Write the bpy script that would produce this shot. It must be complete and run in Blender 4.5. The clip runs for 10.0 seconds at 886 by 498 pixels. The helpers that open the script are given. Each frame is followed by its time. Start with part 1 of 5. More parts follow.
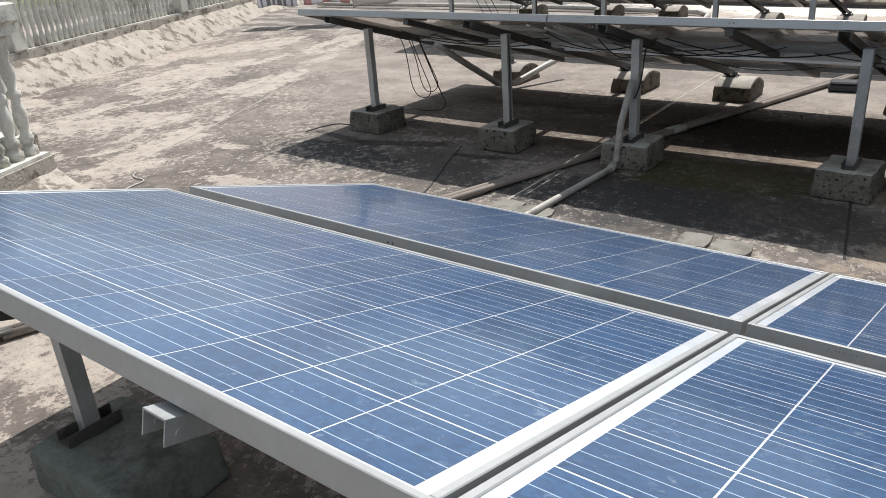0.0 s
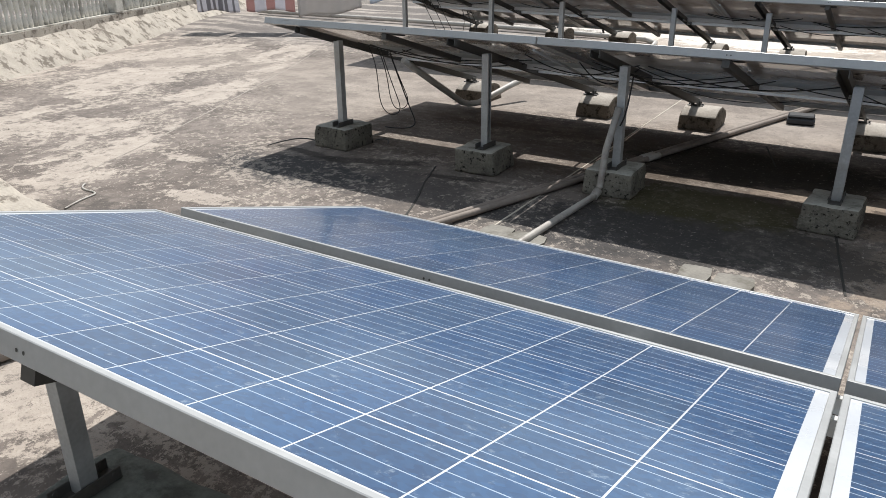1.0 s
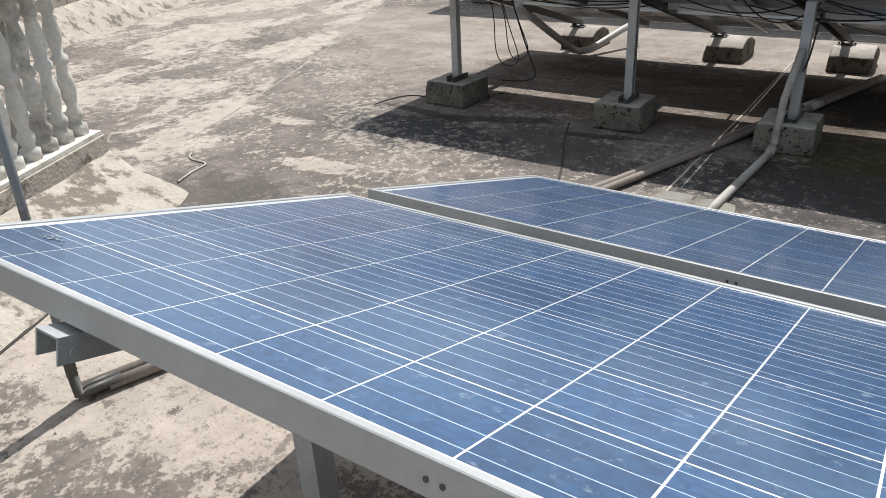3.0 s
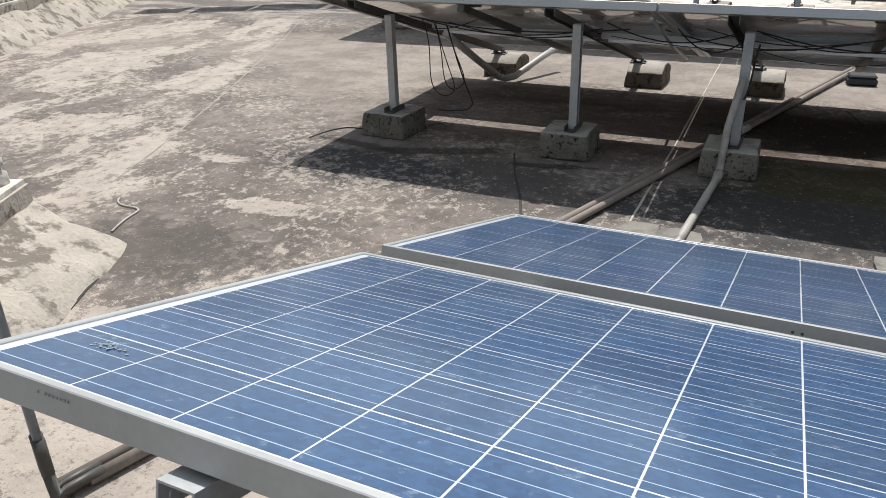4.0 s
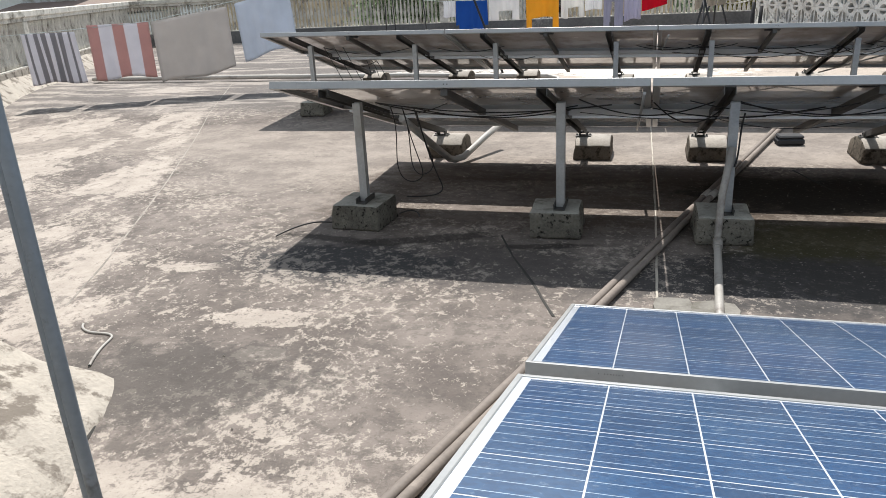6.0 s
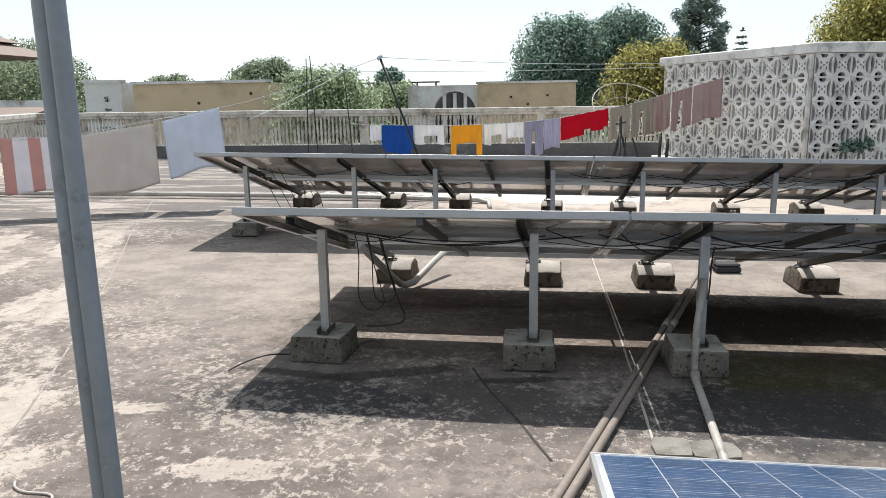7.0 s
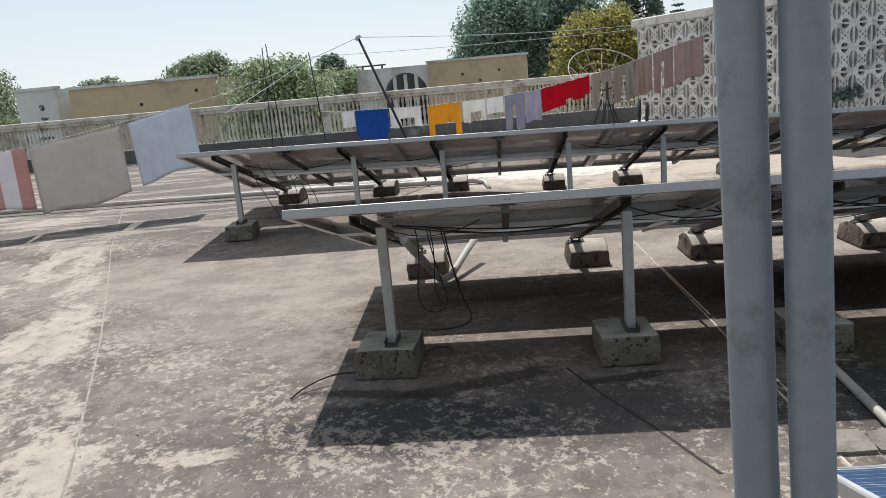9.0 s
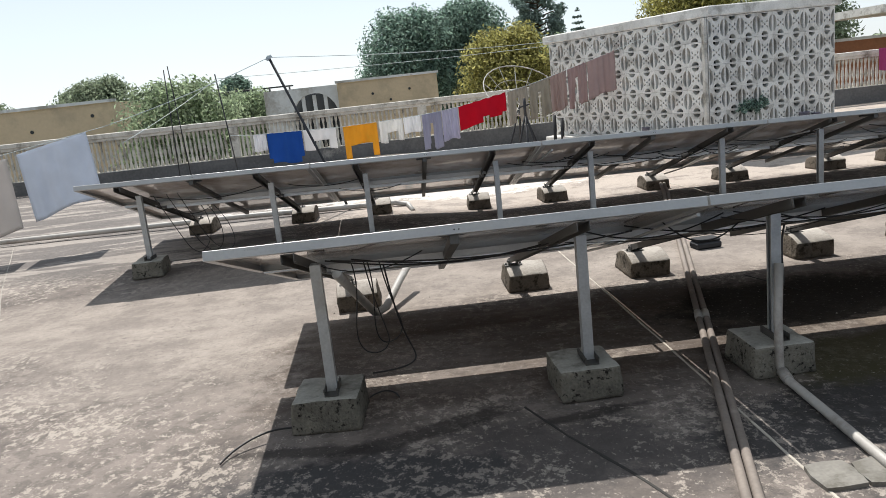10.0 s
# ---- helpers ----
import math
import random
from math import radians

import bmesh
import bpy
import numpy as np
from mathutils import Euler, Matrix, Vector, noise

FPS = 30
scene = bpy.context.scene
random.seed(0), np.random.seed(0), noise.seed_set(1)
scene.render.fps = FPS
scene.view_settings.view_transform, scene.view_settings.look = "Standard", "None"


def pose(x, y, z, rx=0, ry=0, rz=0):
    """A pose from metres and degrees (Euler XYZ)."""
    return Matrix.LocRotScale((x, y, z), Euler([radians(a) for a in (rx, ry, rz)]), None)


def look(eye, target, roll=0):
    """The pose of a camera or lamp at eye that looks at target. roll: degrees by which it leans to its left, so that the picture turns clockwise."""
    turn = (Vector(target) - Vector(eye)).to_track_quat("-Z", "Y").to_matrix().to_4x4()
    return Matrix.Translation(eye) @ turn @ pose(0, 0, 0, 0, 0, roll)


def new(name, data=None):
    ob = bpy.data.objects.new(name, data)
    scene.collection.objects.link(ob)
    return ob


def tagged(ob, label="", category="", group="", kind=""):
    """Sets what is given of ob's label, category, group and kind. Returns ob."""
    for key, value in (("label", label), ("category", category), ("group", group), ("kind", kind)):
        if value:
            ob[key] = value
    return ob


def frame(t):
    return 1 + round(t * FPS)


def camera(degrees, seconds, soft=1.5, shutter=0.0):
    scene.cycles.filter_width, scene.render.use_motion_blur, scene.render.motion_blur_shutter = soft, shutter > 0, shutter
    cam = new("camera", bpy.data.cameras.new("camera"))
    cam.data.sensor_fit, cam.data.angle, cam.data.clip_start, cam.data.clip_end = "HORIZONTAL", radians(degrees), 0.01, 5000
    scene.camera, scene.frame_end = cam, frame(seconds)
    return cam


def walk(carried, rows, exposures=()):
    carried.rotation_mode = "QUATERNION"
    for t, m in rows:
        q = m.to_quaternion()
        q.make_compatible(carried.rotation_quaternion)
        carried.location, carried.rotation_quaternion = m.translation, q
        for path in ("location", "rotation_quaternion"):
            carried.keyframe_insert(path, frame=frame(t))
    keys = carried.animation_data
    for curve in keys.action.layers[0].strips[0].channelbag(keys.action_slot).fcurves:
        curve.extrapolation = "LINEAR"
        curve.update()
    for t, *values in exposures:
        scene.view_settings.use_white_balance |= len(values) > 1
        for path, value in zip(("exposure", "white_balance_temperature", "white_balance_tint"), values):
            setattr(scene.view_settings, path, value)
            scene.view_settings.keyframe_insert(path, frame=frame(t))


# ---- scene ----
cam = camera(61.4, 10.0, soft=0.75)
PATH = [
    (0, (-0.271, 0.251, 1.367), (-1.424, 1.676, 0.567), -4.1),
    (0.5, (-0.456, 0.225, 1.354), (-1.527, 1.743, 0.614), -0.4),
    (0.6, (-0.493, 0.221, 1.354), (-1.52, 1.76, 0.596), -0.2),
    (1, (-0.64, 0.21, 1.371), (-1.629, 1.766, 0.597), -0.4),
    (1.5, (-0.797, 0.199, 1.36), (-1.787, 1.734, 0.544), 0.4),
    (2, (-0.972, 0.224, 1.332), (-1.964, 1.755, 0.512), 0.1),
    (2.5, (-1.208, 0.262, 1.321), (-2.21, 1.755, 0.445), -1.9),
    (2.7, (-1.257, 0.284, 1.301), (-2.31, 1.727, 0.402), -3.1),
    (3.8, (-1.641, 0.24, 1.335), (-2.57, 1.8, 0.494), -1.7),
    (4, (-1.711, 0.234, 1.351), (-2.519, 1.851, 0.495), -1.7),
    (4.5, (-1.866, 0.187, 1.364), (-2.596, 1.845, 0.516), -1.9),
    (5, (-2.034, 0.173, 1.369), (-2.719, 1.884, 0.591), -2.9),
    (5.2, (-2.12, 0.183, 1.351), (-2.813, 1.895, 0.585), -4.6),
    (6.3, (-2.48, 0.286, 1.363), (-2.902, 2.145, 0.757), -1.4),
    (6.5, (-2.569, 0.308, 1.377), (-2.913, 2.202, 0.835), -0.7),
    (7, (-2.755, 0.352, 1.403), (-3.048, 2.291, 1.012), -0.8),
    (7.5, (-2.96, 0.394, 1.415), (-3.187, 2.35, 1.068), 1.1),
    (8, (-3.11, 0.473, 1.398), (-3.294, 2.419, 0.975), 0.3),
    (8.5, (-3.270, 0.612, 1.401), (-3.463, 2.567, 1.025), -1.6),
    (9, (-3.429, 0.767, 1.38), (-3.591, 2.711, 0.937), -5.1),
    (9.5, (-3.469, 0.887, 1.418), (-3.631, 2.828, 0.967), -6.1),
    (9.8, (-3.555, 1.045, 1.403), (-3.561, 2.997, 0.970), -6.9),
    (10, (-3.561, 1.073, 1.395), (-3.491, 3.028, 0.977), -6.2),
]
EXPOSURE = [(0, 0.26), (1.0, 0.28), (1.5, 0.34), (2.5, 0.37), (4.0, 0.20), (5.0, 0.32), (6.5, 0.49), (7.0, 0.52), (7.5, 0.29), (8.0, 0.32), (8.5, 0.50), (9.0, 0.15), (9.5, 0.48), (10.0, 0.38)]
walk(cam, [(t, look(eye, target, roll)) for t, eye, target, roll in PATH], EXPOSURE)

# ---- world and light ----
SUN = Vector((-0.13, 0.55, 1.0)).normalized()          # towards the sun
elevation = math.asin(SUN.z)
world = bpy.data.worlds.new("hazy_sky")
scene.world = world
world.use_nodes = True
wn, wl = world.node_tree.nodes, world.node_tree.links
sky = wn.new("ShaderNodeTexSky")
sky.sky_type = 'NISHITA'
sky.sun_disc = False
sky.sun_elevation = elevation
sky.sun_rotation = math.atan2(SUN.x, SUN.y)
sky.air_density, sky.dust_density, sky.ozone_density, sky.altitude = 1.0, 0.55, 1.0, 300
haze = wn.new("ShaderNodeHueSaturation")       # thin white haze over the whole sky
haze.inputs["Saturation"].default_value = 0.66
wl.new(sky.outputs[0], haze.inputs["Color"])
veil = wn.new("ShaderNodeMixRGB")               # bright even veil of high haze
veil.inputs[0].default_value = 0.72
veil.inputs[2].default_value = (4.75, 5.3, 5.8, 1)
wl.new(haze.outputs[0], veil.inputs[1])


def sky_calc(op, a, b, clamp=False):
    q = wn.new("ShaderNodeMath")
    q.operation, q.use_clamp = op, clamp
    for k, v in enumerate((a, b)):
        if isinstance(v, (int, float)):
            q.inputs[k].default_value = v
        else:
            wl.new(v, q.inputs[k])
    return q.outputs[0]


# haze scatters forwards: the veil is brighter on the sun's side and low down
sky_dir = wn.new("ShaderNodeTexCoord").outputs["Generated"]
to_sun = wn.new("ShaderNodeVectorMath")
to_sun.operation = 'DOT_PRODUCT'
to_sun.inputs[1].default_value = SUN
wl.new(sky_dir, to_sun.inputs[0])
sky_xyz = wn.new("ShaderNodeSeparateXYZ")
wl.new(sky_dir, sky_xyz.inputs[0])
facing = sky_calc('MULTIPLY', sky_calc('ADD', to_sun.outputs["Value"], 0.45), 1.0, True)
low_down = sky_calc('POWER', sky_calc('SUBTRACT', 1.0, sky_xyz.outputs[2], True), 4.0)
glare = sky_calc('ADD', sky_calc('MULTIPLY', facing, sky_calc('ADD', 0.42, sky_calc('MULTIPLY', low_down, 0.34))), 0.6)
lit = wn.new("ShaderNodeVectorMath")
lit.operation = 'SCALE'
wl.new(veil.outputs[0], lit.inputs[0])
wl.new(glare, lit.inputs[3])
wl.new(lit.outputs[0], wn["Background"].inputs[0])
wn["Background"].inputs[1].default_value = 0.105
sun = new("sun", bpy.data.lights.new("sun", 'SUN'))
sun.data.energy, sun.data.angle, sun.data.color = 4.35, radians(0.6), (1.0, 0.965, 0.91)
sun.matrix_world = look((0, 0, 30), Vector((0, 0, 30)) - SUN)


# ---- materials ----
def mat(name, base, rough=0.6, metal=0.0, spread=0.25, scale=8.0, fine=60.0, bump=0.2, dist=0.004, coat=0.0, spec=0.5,
        stain=None, stain_at=(0.5, 0.62), stain_scale=1.5, each=0.0, stretch=(1, 1, 1), rough_var=0.12):
    """A surface with two scales of variation, optional stains and fine relief."""
    m = bpy.data.materials.new(name)
    m.use_nodes = True
    n, l = m.node_tree.nodes, m.node_tree.links
    b = n["Principled BSDF"]
    tc = n.new("ShaderNodeTexCoord")
    mp = n.new("ShaderNodeMapping")
    mp.inputs["Scale"].default_value = stretch
    l.new(tc.outputs["Object"], mp.inputs[0])
    oi = n.new("ShaderNodeObjectInfo")
    add = n.new("ShaderNodeVectorMath")
    add.operation = 'ADD'
    mul = n.new("ShaderNodeVectorMath")
    mul.operation = 'SCALE'
    mul.inputs[3].default_value = 37.0
    l.new(oi.outputs["Random"], mul.inputs[0])
    l.new(mp.outputs[0], add.inputs[0])
    l.new(mul.outputs[0], add.inputs[1])
    big, small = n.new("ShaderNodeTexNoise"), n.new("ShaderNodeTexNoise")
    for tex, sc in ((big, scale), (small, fine)):
        tex.inputs["Scale"].default_value = sc
        tex.inputs["Detail"].default_value = 6
        l.new(add.outputs[0], tex.inputs["Vector"])
    mix = n.new("ShaderNodeMath")
    mix.operation = 'MULTIPLY_ADD'
    mix.inputs[1].default_value = 0.6
    l.new(big.outputs["Fac"], mix.inputs[0])
    half = n.new("ShaderNodeMath")
    half.operation = 'MULTIPLY'
    half.inputs[1].default_value = 0.4
    l.new(small.outputs["Fac"], half.inputs[0])
    l.new(half.outputs[0], mix.inputs[2])
    ramp = n.new("ShaderNodeValToRGB")
    ramp.color_ramp.elements[0].position, ramp.color_ramp.elements[1].position = 0.3, 0.7
    ramp.color_ramp.elements[0].color = (*[c * (1 - spread) for c in base], 1)
    ramp.color_ramp.elements[1].color = (*[min(1, c * (1 + spread)) for c in base], 1)
    l.new(mix.outputs[0], ramp.inputs[0])
    colour = ramp.outputs[0]
    if stain:
        st = n.new("ShaderNodeTexNoise")
        st.inputs["Scale"].default_value, st.inputs["Detail"].default_value, st.inputs["Roughness"].default_value = stain_scale, 9, 0.68
        l.new(add.outputs[0], st.inputs["Vector"])
        mr = n.new("ShaderNodeMapRange")
        mr.inputs[1].default_value, mr.inputs[2].default_value = stain_at
        l.new(st.outputs["Fac"], mr.inputs[0])
        mc = n.new("ShaderNodeMixRGB")
        l.new(mr.outputs[0], mc.inputs[0])
        l.new(colour, mc.inputs[1])
        mc.inputs[2].default_value = (*stain, 1)
        colour = mc.outputs[0]
    if each:
        hv = n.new("ShaderNodeHueSaturation")
        mr2 = n.new("ShaderNodeMapRange")
        mr2.inputs[3].default_value, mr2.inputs[4].default_value = 1 - each, 1 + each
        l.new(oi.outputs["Random"], mr2.inputs[0])
        l.new(mr2.outputs[0], hv.inputs["Value"])
        l.new(colour, hv.inputs["Color"])
        colour = hv.outputs[0]
    l.new(colour, b.inputs["Base Color"])
    rr = n.new("ShaderNodeMapRange")
    rr.inputs[3].default_value, rr.inputs[4].default_value = max(0.02, rough - rough_var), min(1, rough + rough_var)
    l.new(big.outputs["Fac"], rr.inputs[0])
    l.new(rr.outputs[0], b.inputs["Roughness"])
    b.inputs["Metallic"].default_value = metal
    b.inputs["Coat Weight"].default_value = coat
    b.inputs["Specular IOR Level"].default_value = spec
    if bump:
        bp = n.new("ShaderNodeBump")
        bp.inputs["Strength"].default_value, bp.inputs["Distance"].default_value = bump, dist
        l.new(mix.outputs[0], bp.inputs["Height"])
        l.new(bp.outputs[0], b.inputs["Normal"])
    return m


def roof_material():
    """Weathered cement screed: grey, worn pale patches, black algal growth, table shade put into the colour."""
    m = bpy.data.materials.new("weathered_screed")
    m.use_nodes = True
    n, l = m.node_tree.nodes, m.node_tree.links
    b = n["Principled BSDF"]
    tc = n.new("ShaderNodeTexCoord")
    pos = tc.outputs["Object"]

    def tex(scale, detail=8, rough=0.6, stretch=(1, 1, 1), turn=0.0, off=(0, 0, 0), distort=0.0):
        mp = n.new("ShaderNodeMapping")
        mp.inputs["Scale"].default_value, mp.inputs["Rotation"].default_value, mp.inputs["Location"].default_value = stretch, (0, 0, radians(turn)), off
        l.new(pos, mp.inputs[0])
        t = n.new("ShaderNodeTexNoise")
        t.inputs["Scale"].default_value, t.inputs["Detail"].default_value, t.inputs["Roughness"].default_value, t.inputs["Distortion"].default_value = scale, detail, rough, distort
        l.new(mp.outputs[0], t.inputs["Vector"])
        return t.outputs["Fac"]

    def span(v, a, c, lo=0.0, hi=1.0):
        r = n.new("ShaderNodeMapRange")
        r.interpolation_type = 'SMOOTHSTEP'
        for k, x in zip((1, 2, 3, 4), (a, c, lo, hi)):
            r.inputs[k].default_value = x
        l.new(v, r.inputs[0])
        return r.outputs[0]

    def calc(op, a, c):
        q = n.new("ShaderNodeMath")
        q.operation = op
        for k, x in enumerate((a, c)):
            if isinstance(x, (int, float)):
                q.inputs[k].default_value = x
            else:
                l.new(x, q.inputs[k])
        return q.outputs[0]

    def blend(fac, a, c):
        q = n.new("ShaderNodeMixRGB")
        l.new(fac, q.inputs[0])
        for k, x in ((1, a), (2, c)):
            if isinstance(x, tuple):
                q.inputs[k].default_value = (*x, 1)
            else:
                l.new(x, q.inputs[k])
        return q.outputs[0]

    sep = n.new("ShaderNodeSeparateXYZ")
    l.new(pos, sep.inputs[0])
    x, y = sep.outputs[0], sep.outputs[1]
    rag = tex(3.2, 10, 0.70, off=(5, 3, 0))
    grain = tex(17, 9, 0.76, off=(2, 8, 0))
    ragged = calc('ADD', calc('ADD', calc('MULTIPLY', calc('SUBTRACT', rag, 0.5), 3.0), calc('MULTIPLY', calc('SUBTRACT', tex(7.5, 10, 0.72, off=(9, 2, 0)), 0.5), 2.4)), calc('MULTIPLY', calc('SUBTRACT', grain, 0.5), 1.6))

    def spot(cx, cy, rx, ry, turn=0.0, uneven=1.0, soft=0.12):
        """A patch with a ragged outline round a centre."""
        mp = n.new("ShaderNodeMapping")
        mp.vector_type = 'TEXTURE'
        mp.inputs["Location"].default_value, mp.inputs["Rotation"].default_value, mp.inputs["Scale"].default_value = (cx, cy, 0), (0, 0, radians(turn)), (rx, ry, 1)
        l.new(pos, mp.inputs[0])
        ln = n.new("ShaderNodeVectorMath")
        ln.operation = 'LENGTH'
        l.new(mp.outputs[0], ln.inputs[0])
        return span(calc('ADD', ln.outputs["Value"], calc('MULTIPLY', ragged, uneven)), 1.0 + soft, 1.0 - soft)

    def band(v, a, c, d, e, uneven=0.3):
        w = calc('ADD', v, calc('MULTIPLY', ragged, uneven))
        return calc('MULTIPLY', span(w, a, c), span(w, e, d))

    CREAM, DARK = (0.47, 0.415, 0.365), (0.10, 0.088, 0.08)
    aslant = calc('ADD', calc('MULTIPLY', x, 0.898), calc('MULTIPLY', y, 0.439))
    west = span(calc('ADD', aslant, calc('MULTIPLY', ragged, 0.06)), -3.19, -3.24)
    # grey screed with middle-size clouds
    col = blend(span(tex(1.2, 9, 0.65, off=(3, 1, 0)), 0.36, 0.64), (0.135, 0.115, 0.104), (0.25, 0.216, 0.194))
    col = blend(calc('MULTIPLY', span(tex(8, 10, 0.75, off=(1, 5, 0)), 0.47, 0.57), 0.55), col, DARK)
    # flaking skin: clusters of small pale scales with ragged edges
    cluster = tex(1.5, 7, 0.62, off=(4, 7, 0))
    scales = calc('ADD', tex(20, 12, 0.80, (1, 0.85, 1), 24), calc('MULTIPLY', calc('SUBTRACT', cluster, 0.5), 0.42))
    flaked = span(scales, 0.535, 0.565)
    col = blend(calc('MULTIPLY', flaked, 0.8), col, (0.43, 0.38, 0.33))
    # smooth trowelled screed beside the middle row
    plain = calc('MAXIMUM', spot(-4.9, 6.3, 1.35, 1.5, 20, 0.5, 0.35), band(y, 5.7, 6.0, 7.0, 7.4, 0.15))
    tan = blend(span(tex(2.4, 9, 0.7, off=(8, 3, 0)), 0.38, 0.62), (0.215, 0.186, 0.165), (0.335, 0.292, 0.256))
    tan = blend(calc('MULTIPLY', span(tex(22, 8, 0.75, off=(3, 3, 0)), 0.56, 0.62), 0.5), tan, (0.12, 0.105, 0.095))
    col = blend(calc('MULTIPLY', plain, 0.85), col, tan)
    # west of the slanting joint the skin has gone in broad cream patches
    bald = calc('ADD', calc('MULTIPLY', tex(1.15, 6, 0.55, (1.25, 0.8, 1), 20, (1.3, 2.4, 0), 0.4), 0.66), calc('MULTIPLY', tex(7.5, 11, 0.75, (1, 0.8, 1), 15, (2.3, 5.4, 0)), 0.34))
    cream = calc('MULTIPLY', west, span(bald, 0.490, 0.515))
    cream = calc('MAXIMUM', cream, calc('MULTIPLY', span(calc('ADD', calc('ABSOLUTE', calc('ADD', aslant, 3.33), 0.0), calc('MULTIPLY', ragged, 0.16)), 0.15, 0.08), span(bald, 0.45, 0.49)))
    for cx, cy, rx, ry, turn in ((-3.98, 2.9, 0.24, 0.10, 10), (-4.73, 3.4, 0.16, 0.07, 0), (-4.98, 2.72, 0.30, 0.13, 62), (-6.25, 3.55, 0.55, 0.30, 35), (-3.83, 2.57, 0.12, 0.06, 0), (-3.3, 1.4, 0.95, 0.5, 0), (-2.2, 0.6, 0.5, 0.3, 0), (-5.3, 3.35, 0.3, 0.14, 60)):
        cream = calc('MAXIMUM', cream, calc('MULTIPLY', spot(cx, cy, rx, ry, turn, 1.15, 0.10), span(grain, 0.40, 0.47, 0.25, 1.0)))
    col = blend(calc('MULTIPLY', cream, 0.9), col, blend(span(tex(5, 9, 0.7, off=(6, 6, 0)), 0.35, 0.65), (0.37, 0.325, 0.285), CREAM))
    col = blend(calc('MULTIPLY', calc('MULTIPLY', west, span(tex(9, 11, 0.78, (1, 0.7, 1), 20, (7, 1, 0)), 0.54, 0.58)), 0.6), col, (0.13, 0.114, 0.104))
    # dark growth kept damp by the joint's foot
    col = blend(calc('MULTIPLY', spot(-4.1, 2.32, 0.55, 0.30, 15, 0.9, 0.2), 0.75), col, (0.085, 0.076, 0.07))
    # grey streaks where water runs off at the back
    back = calc('MULTIPLY', span(calc('ADD', y, calc('MULTIPLY', ragged, 0.25)), 7.5, 8.3), span(x, -4.6, -5.4))
    streak = tex(2.2, 10, 0.7, (0.30, 1.5, 1), 8, (3, 3, 0), 0.3)
    col = blend(calc('MULTIPLY', back, span(streak, 0.42, 0.56, 0.25, 0.9)), col, (0.135, 0.122, 0.115))
    col = blend(calc('MULTIPLY', calc('MULTIPLY', back, span(streak, 0.50, 0.44)), 0.55), col, (0.40, 0.36, 0.325))
    # dry pale screed behind the far row
    dry = calc('MULTIPLY', span(calc('ADD', y, calc('MULTIPLY', ragged, 0.2)), 9.3, 9.7), span(calc('ADD', x, calc('MULTIPLY', ragged, 0.3)), -4.6, -4.0))
    col = blend(calc('MULTIPLY', dry, span(tex(1.8, 9, 0.68, off=(6, 1, 0)), 0.38, 0.52, 0.35, 0.85)), col, (0.47, 0.405, 0.35))
    # lime spilt behind the far row
    spill = calc('MAXIMUM', spot(-3.4, 11.4, 2.1, 0.9, 0, 0.7), spot(-6.4, 12.4, 1.0, 0.6, 0, 0.7))
    col = blend(calc('MULTIPLY', spill, 0.85), col, (0.66, 0.62, 0.57))
    # blue-black algae before the middle row, row's shade painted in; clean crumbs in it
    shade_x = span(calc('ADD', x, calc('MULTIPLY', ragged, 0.5)), -4.9, -4.2)
    algae_shade = calc('MULTIPLY', calc('MULTIPLY', shade_x, band(y, 3.2, 3.45, 3.8, 4.05, 0.2)), span(tex(2.1, 11, 0.72, off=(2, 8, 0)), 0.42, 0.53, 0.05, 0.5))
    algae_shade = calc('MAXIMUM', algae_shade, calc('MAXIMUM', spot(-3.88, 3.58, 0.62, 0.27, 0, 0.4, 0.3), calc('MULTIPLY', spot(-1.9, 3.6, 0.8, 0.35, 0, 0.6, 0.3), 0.9)))
    algae_shade = calc('MULTIPLY', algae_shade, calc('SUBTRACT', 1.0, calc('MULTIPLY', flaked, 0.55)))
    col = blend(algae_shade, col, (0.052, 0.050, 0.051))
    # brown-black under the middle row: film plus the table's shade put into the colour
    film_shade = calc('MULTIPLY', span(calc('ADD', x, calc('MULTIPLY', ragged, 0.3)), -4.5, -4.1), band(y, 4.15, 4.4, 5.6, 5.85, 0.18))
    col = blend(calc('MULTIPLY', film_shade, span(tex(1.5, 10, 0.7, (0.5, 1.4, 1), 0, (4, 3, 0)), 0.36, 0.58, 0.25, 0.85)), col, (0.078, 0.058, 0.044))
    # bare tan screed to the east
    bare = calc('MAXIMUM', spot(0.45, 3.75, 1.25, 0.75, 0, 0.5), spot(-0.9, 4.75, 0.5, 0.22, 0, 0.7))
    col = blend(calc('MULTIPLY', bare, 0.85), col, (0.29, 0.235, 0.19))
    # standing damp and moss, the damp darkened with the row's shade
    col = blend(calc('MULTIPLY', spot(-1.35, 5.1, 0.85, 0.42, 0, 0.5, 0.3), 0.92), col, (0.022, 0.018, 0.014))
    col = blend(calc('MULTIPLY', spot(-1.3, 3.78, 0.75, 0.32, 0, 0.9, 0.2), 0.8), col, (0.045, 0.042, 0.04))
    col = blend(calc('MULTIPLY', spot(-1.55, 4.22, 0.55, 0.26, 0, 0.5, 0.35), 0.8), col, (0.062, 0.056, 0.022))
    # tide marks round the first ballast blocks
    for cx, cy, rx, ry, turn in ((-3.62, 3.98, 0.42, 0.07, 20), (-4.1, 3.93, 0.3, 0.05, -8), (-2.9, 3.97, 0.25, 0.04, 10)):
        col = blend(calc('MULTIPLY', spot(cx, cy, rx, ry, turn, 0.5, 0.3), 0.75), col, (0.03, 0.026, 0.024))
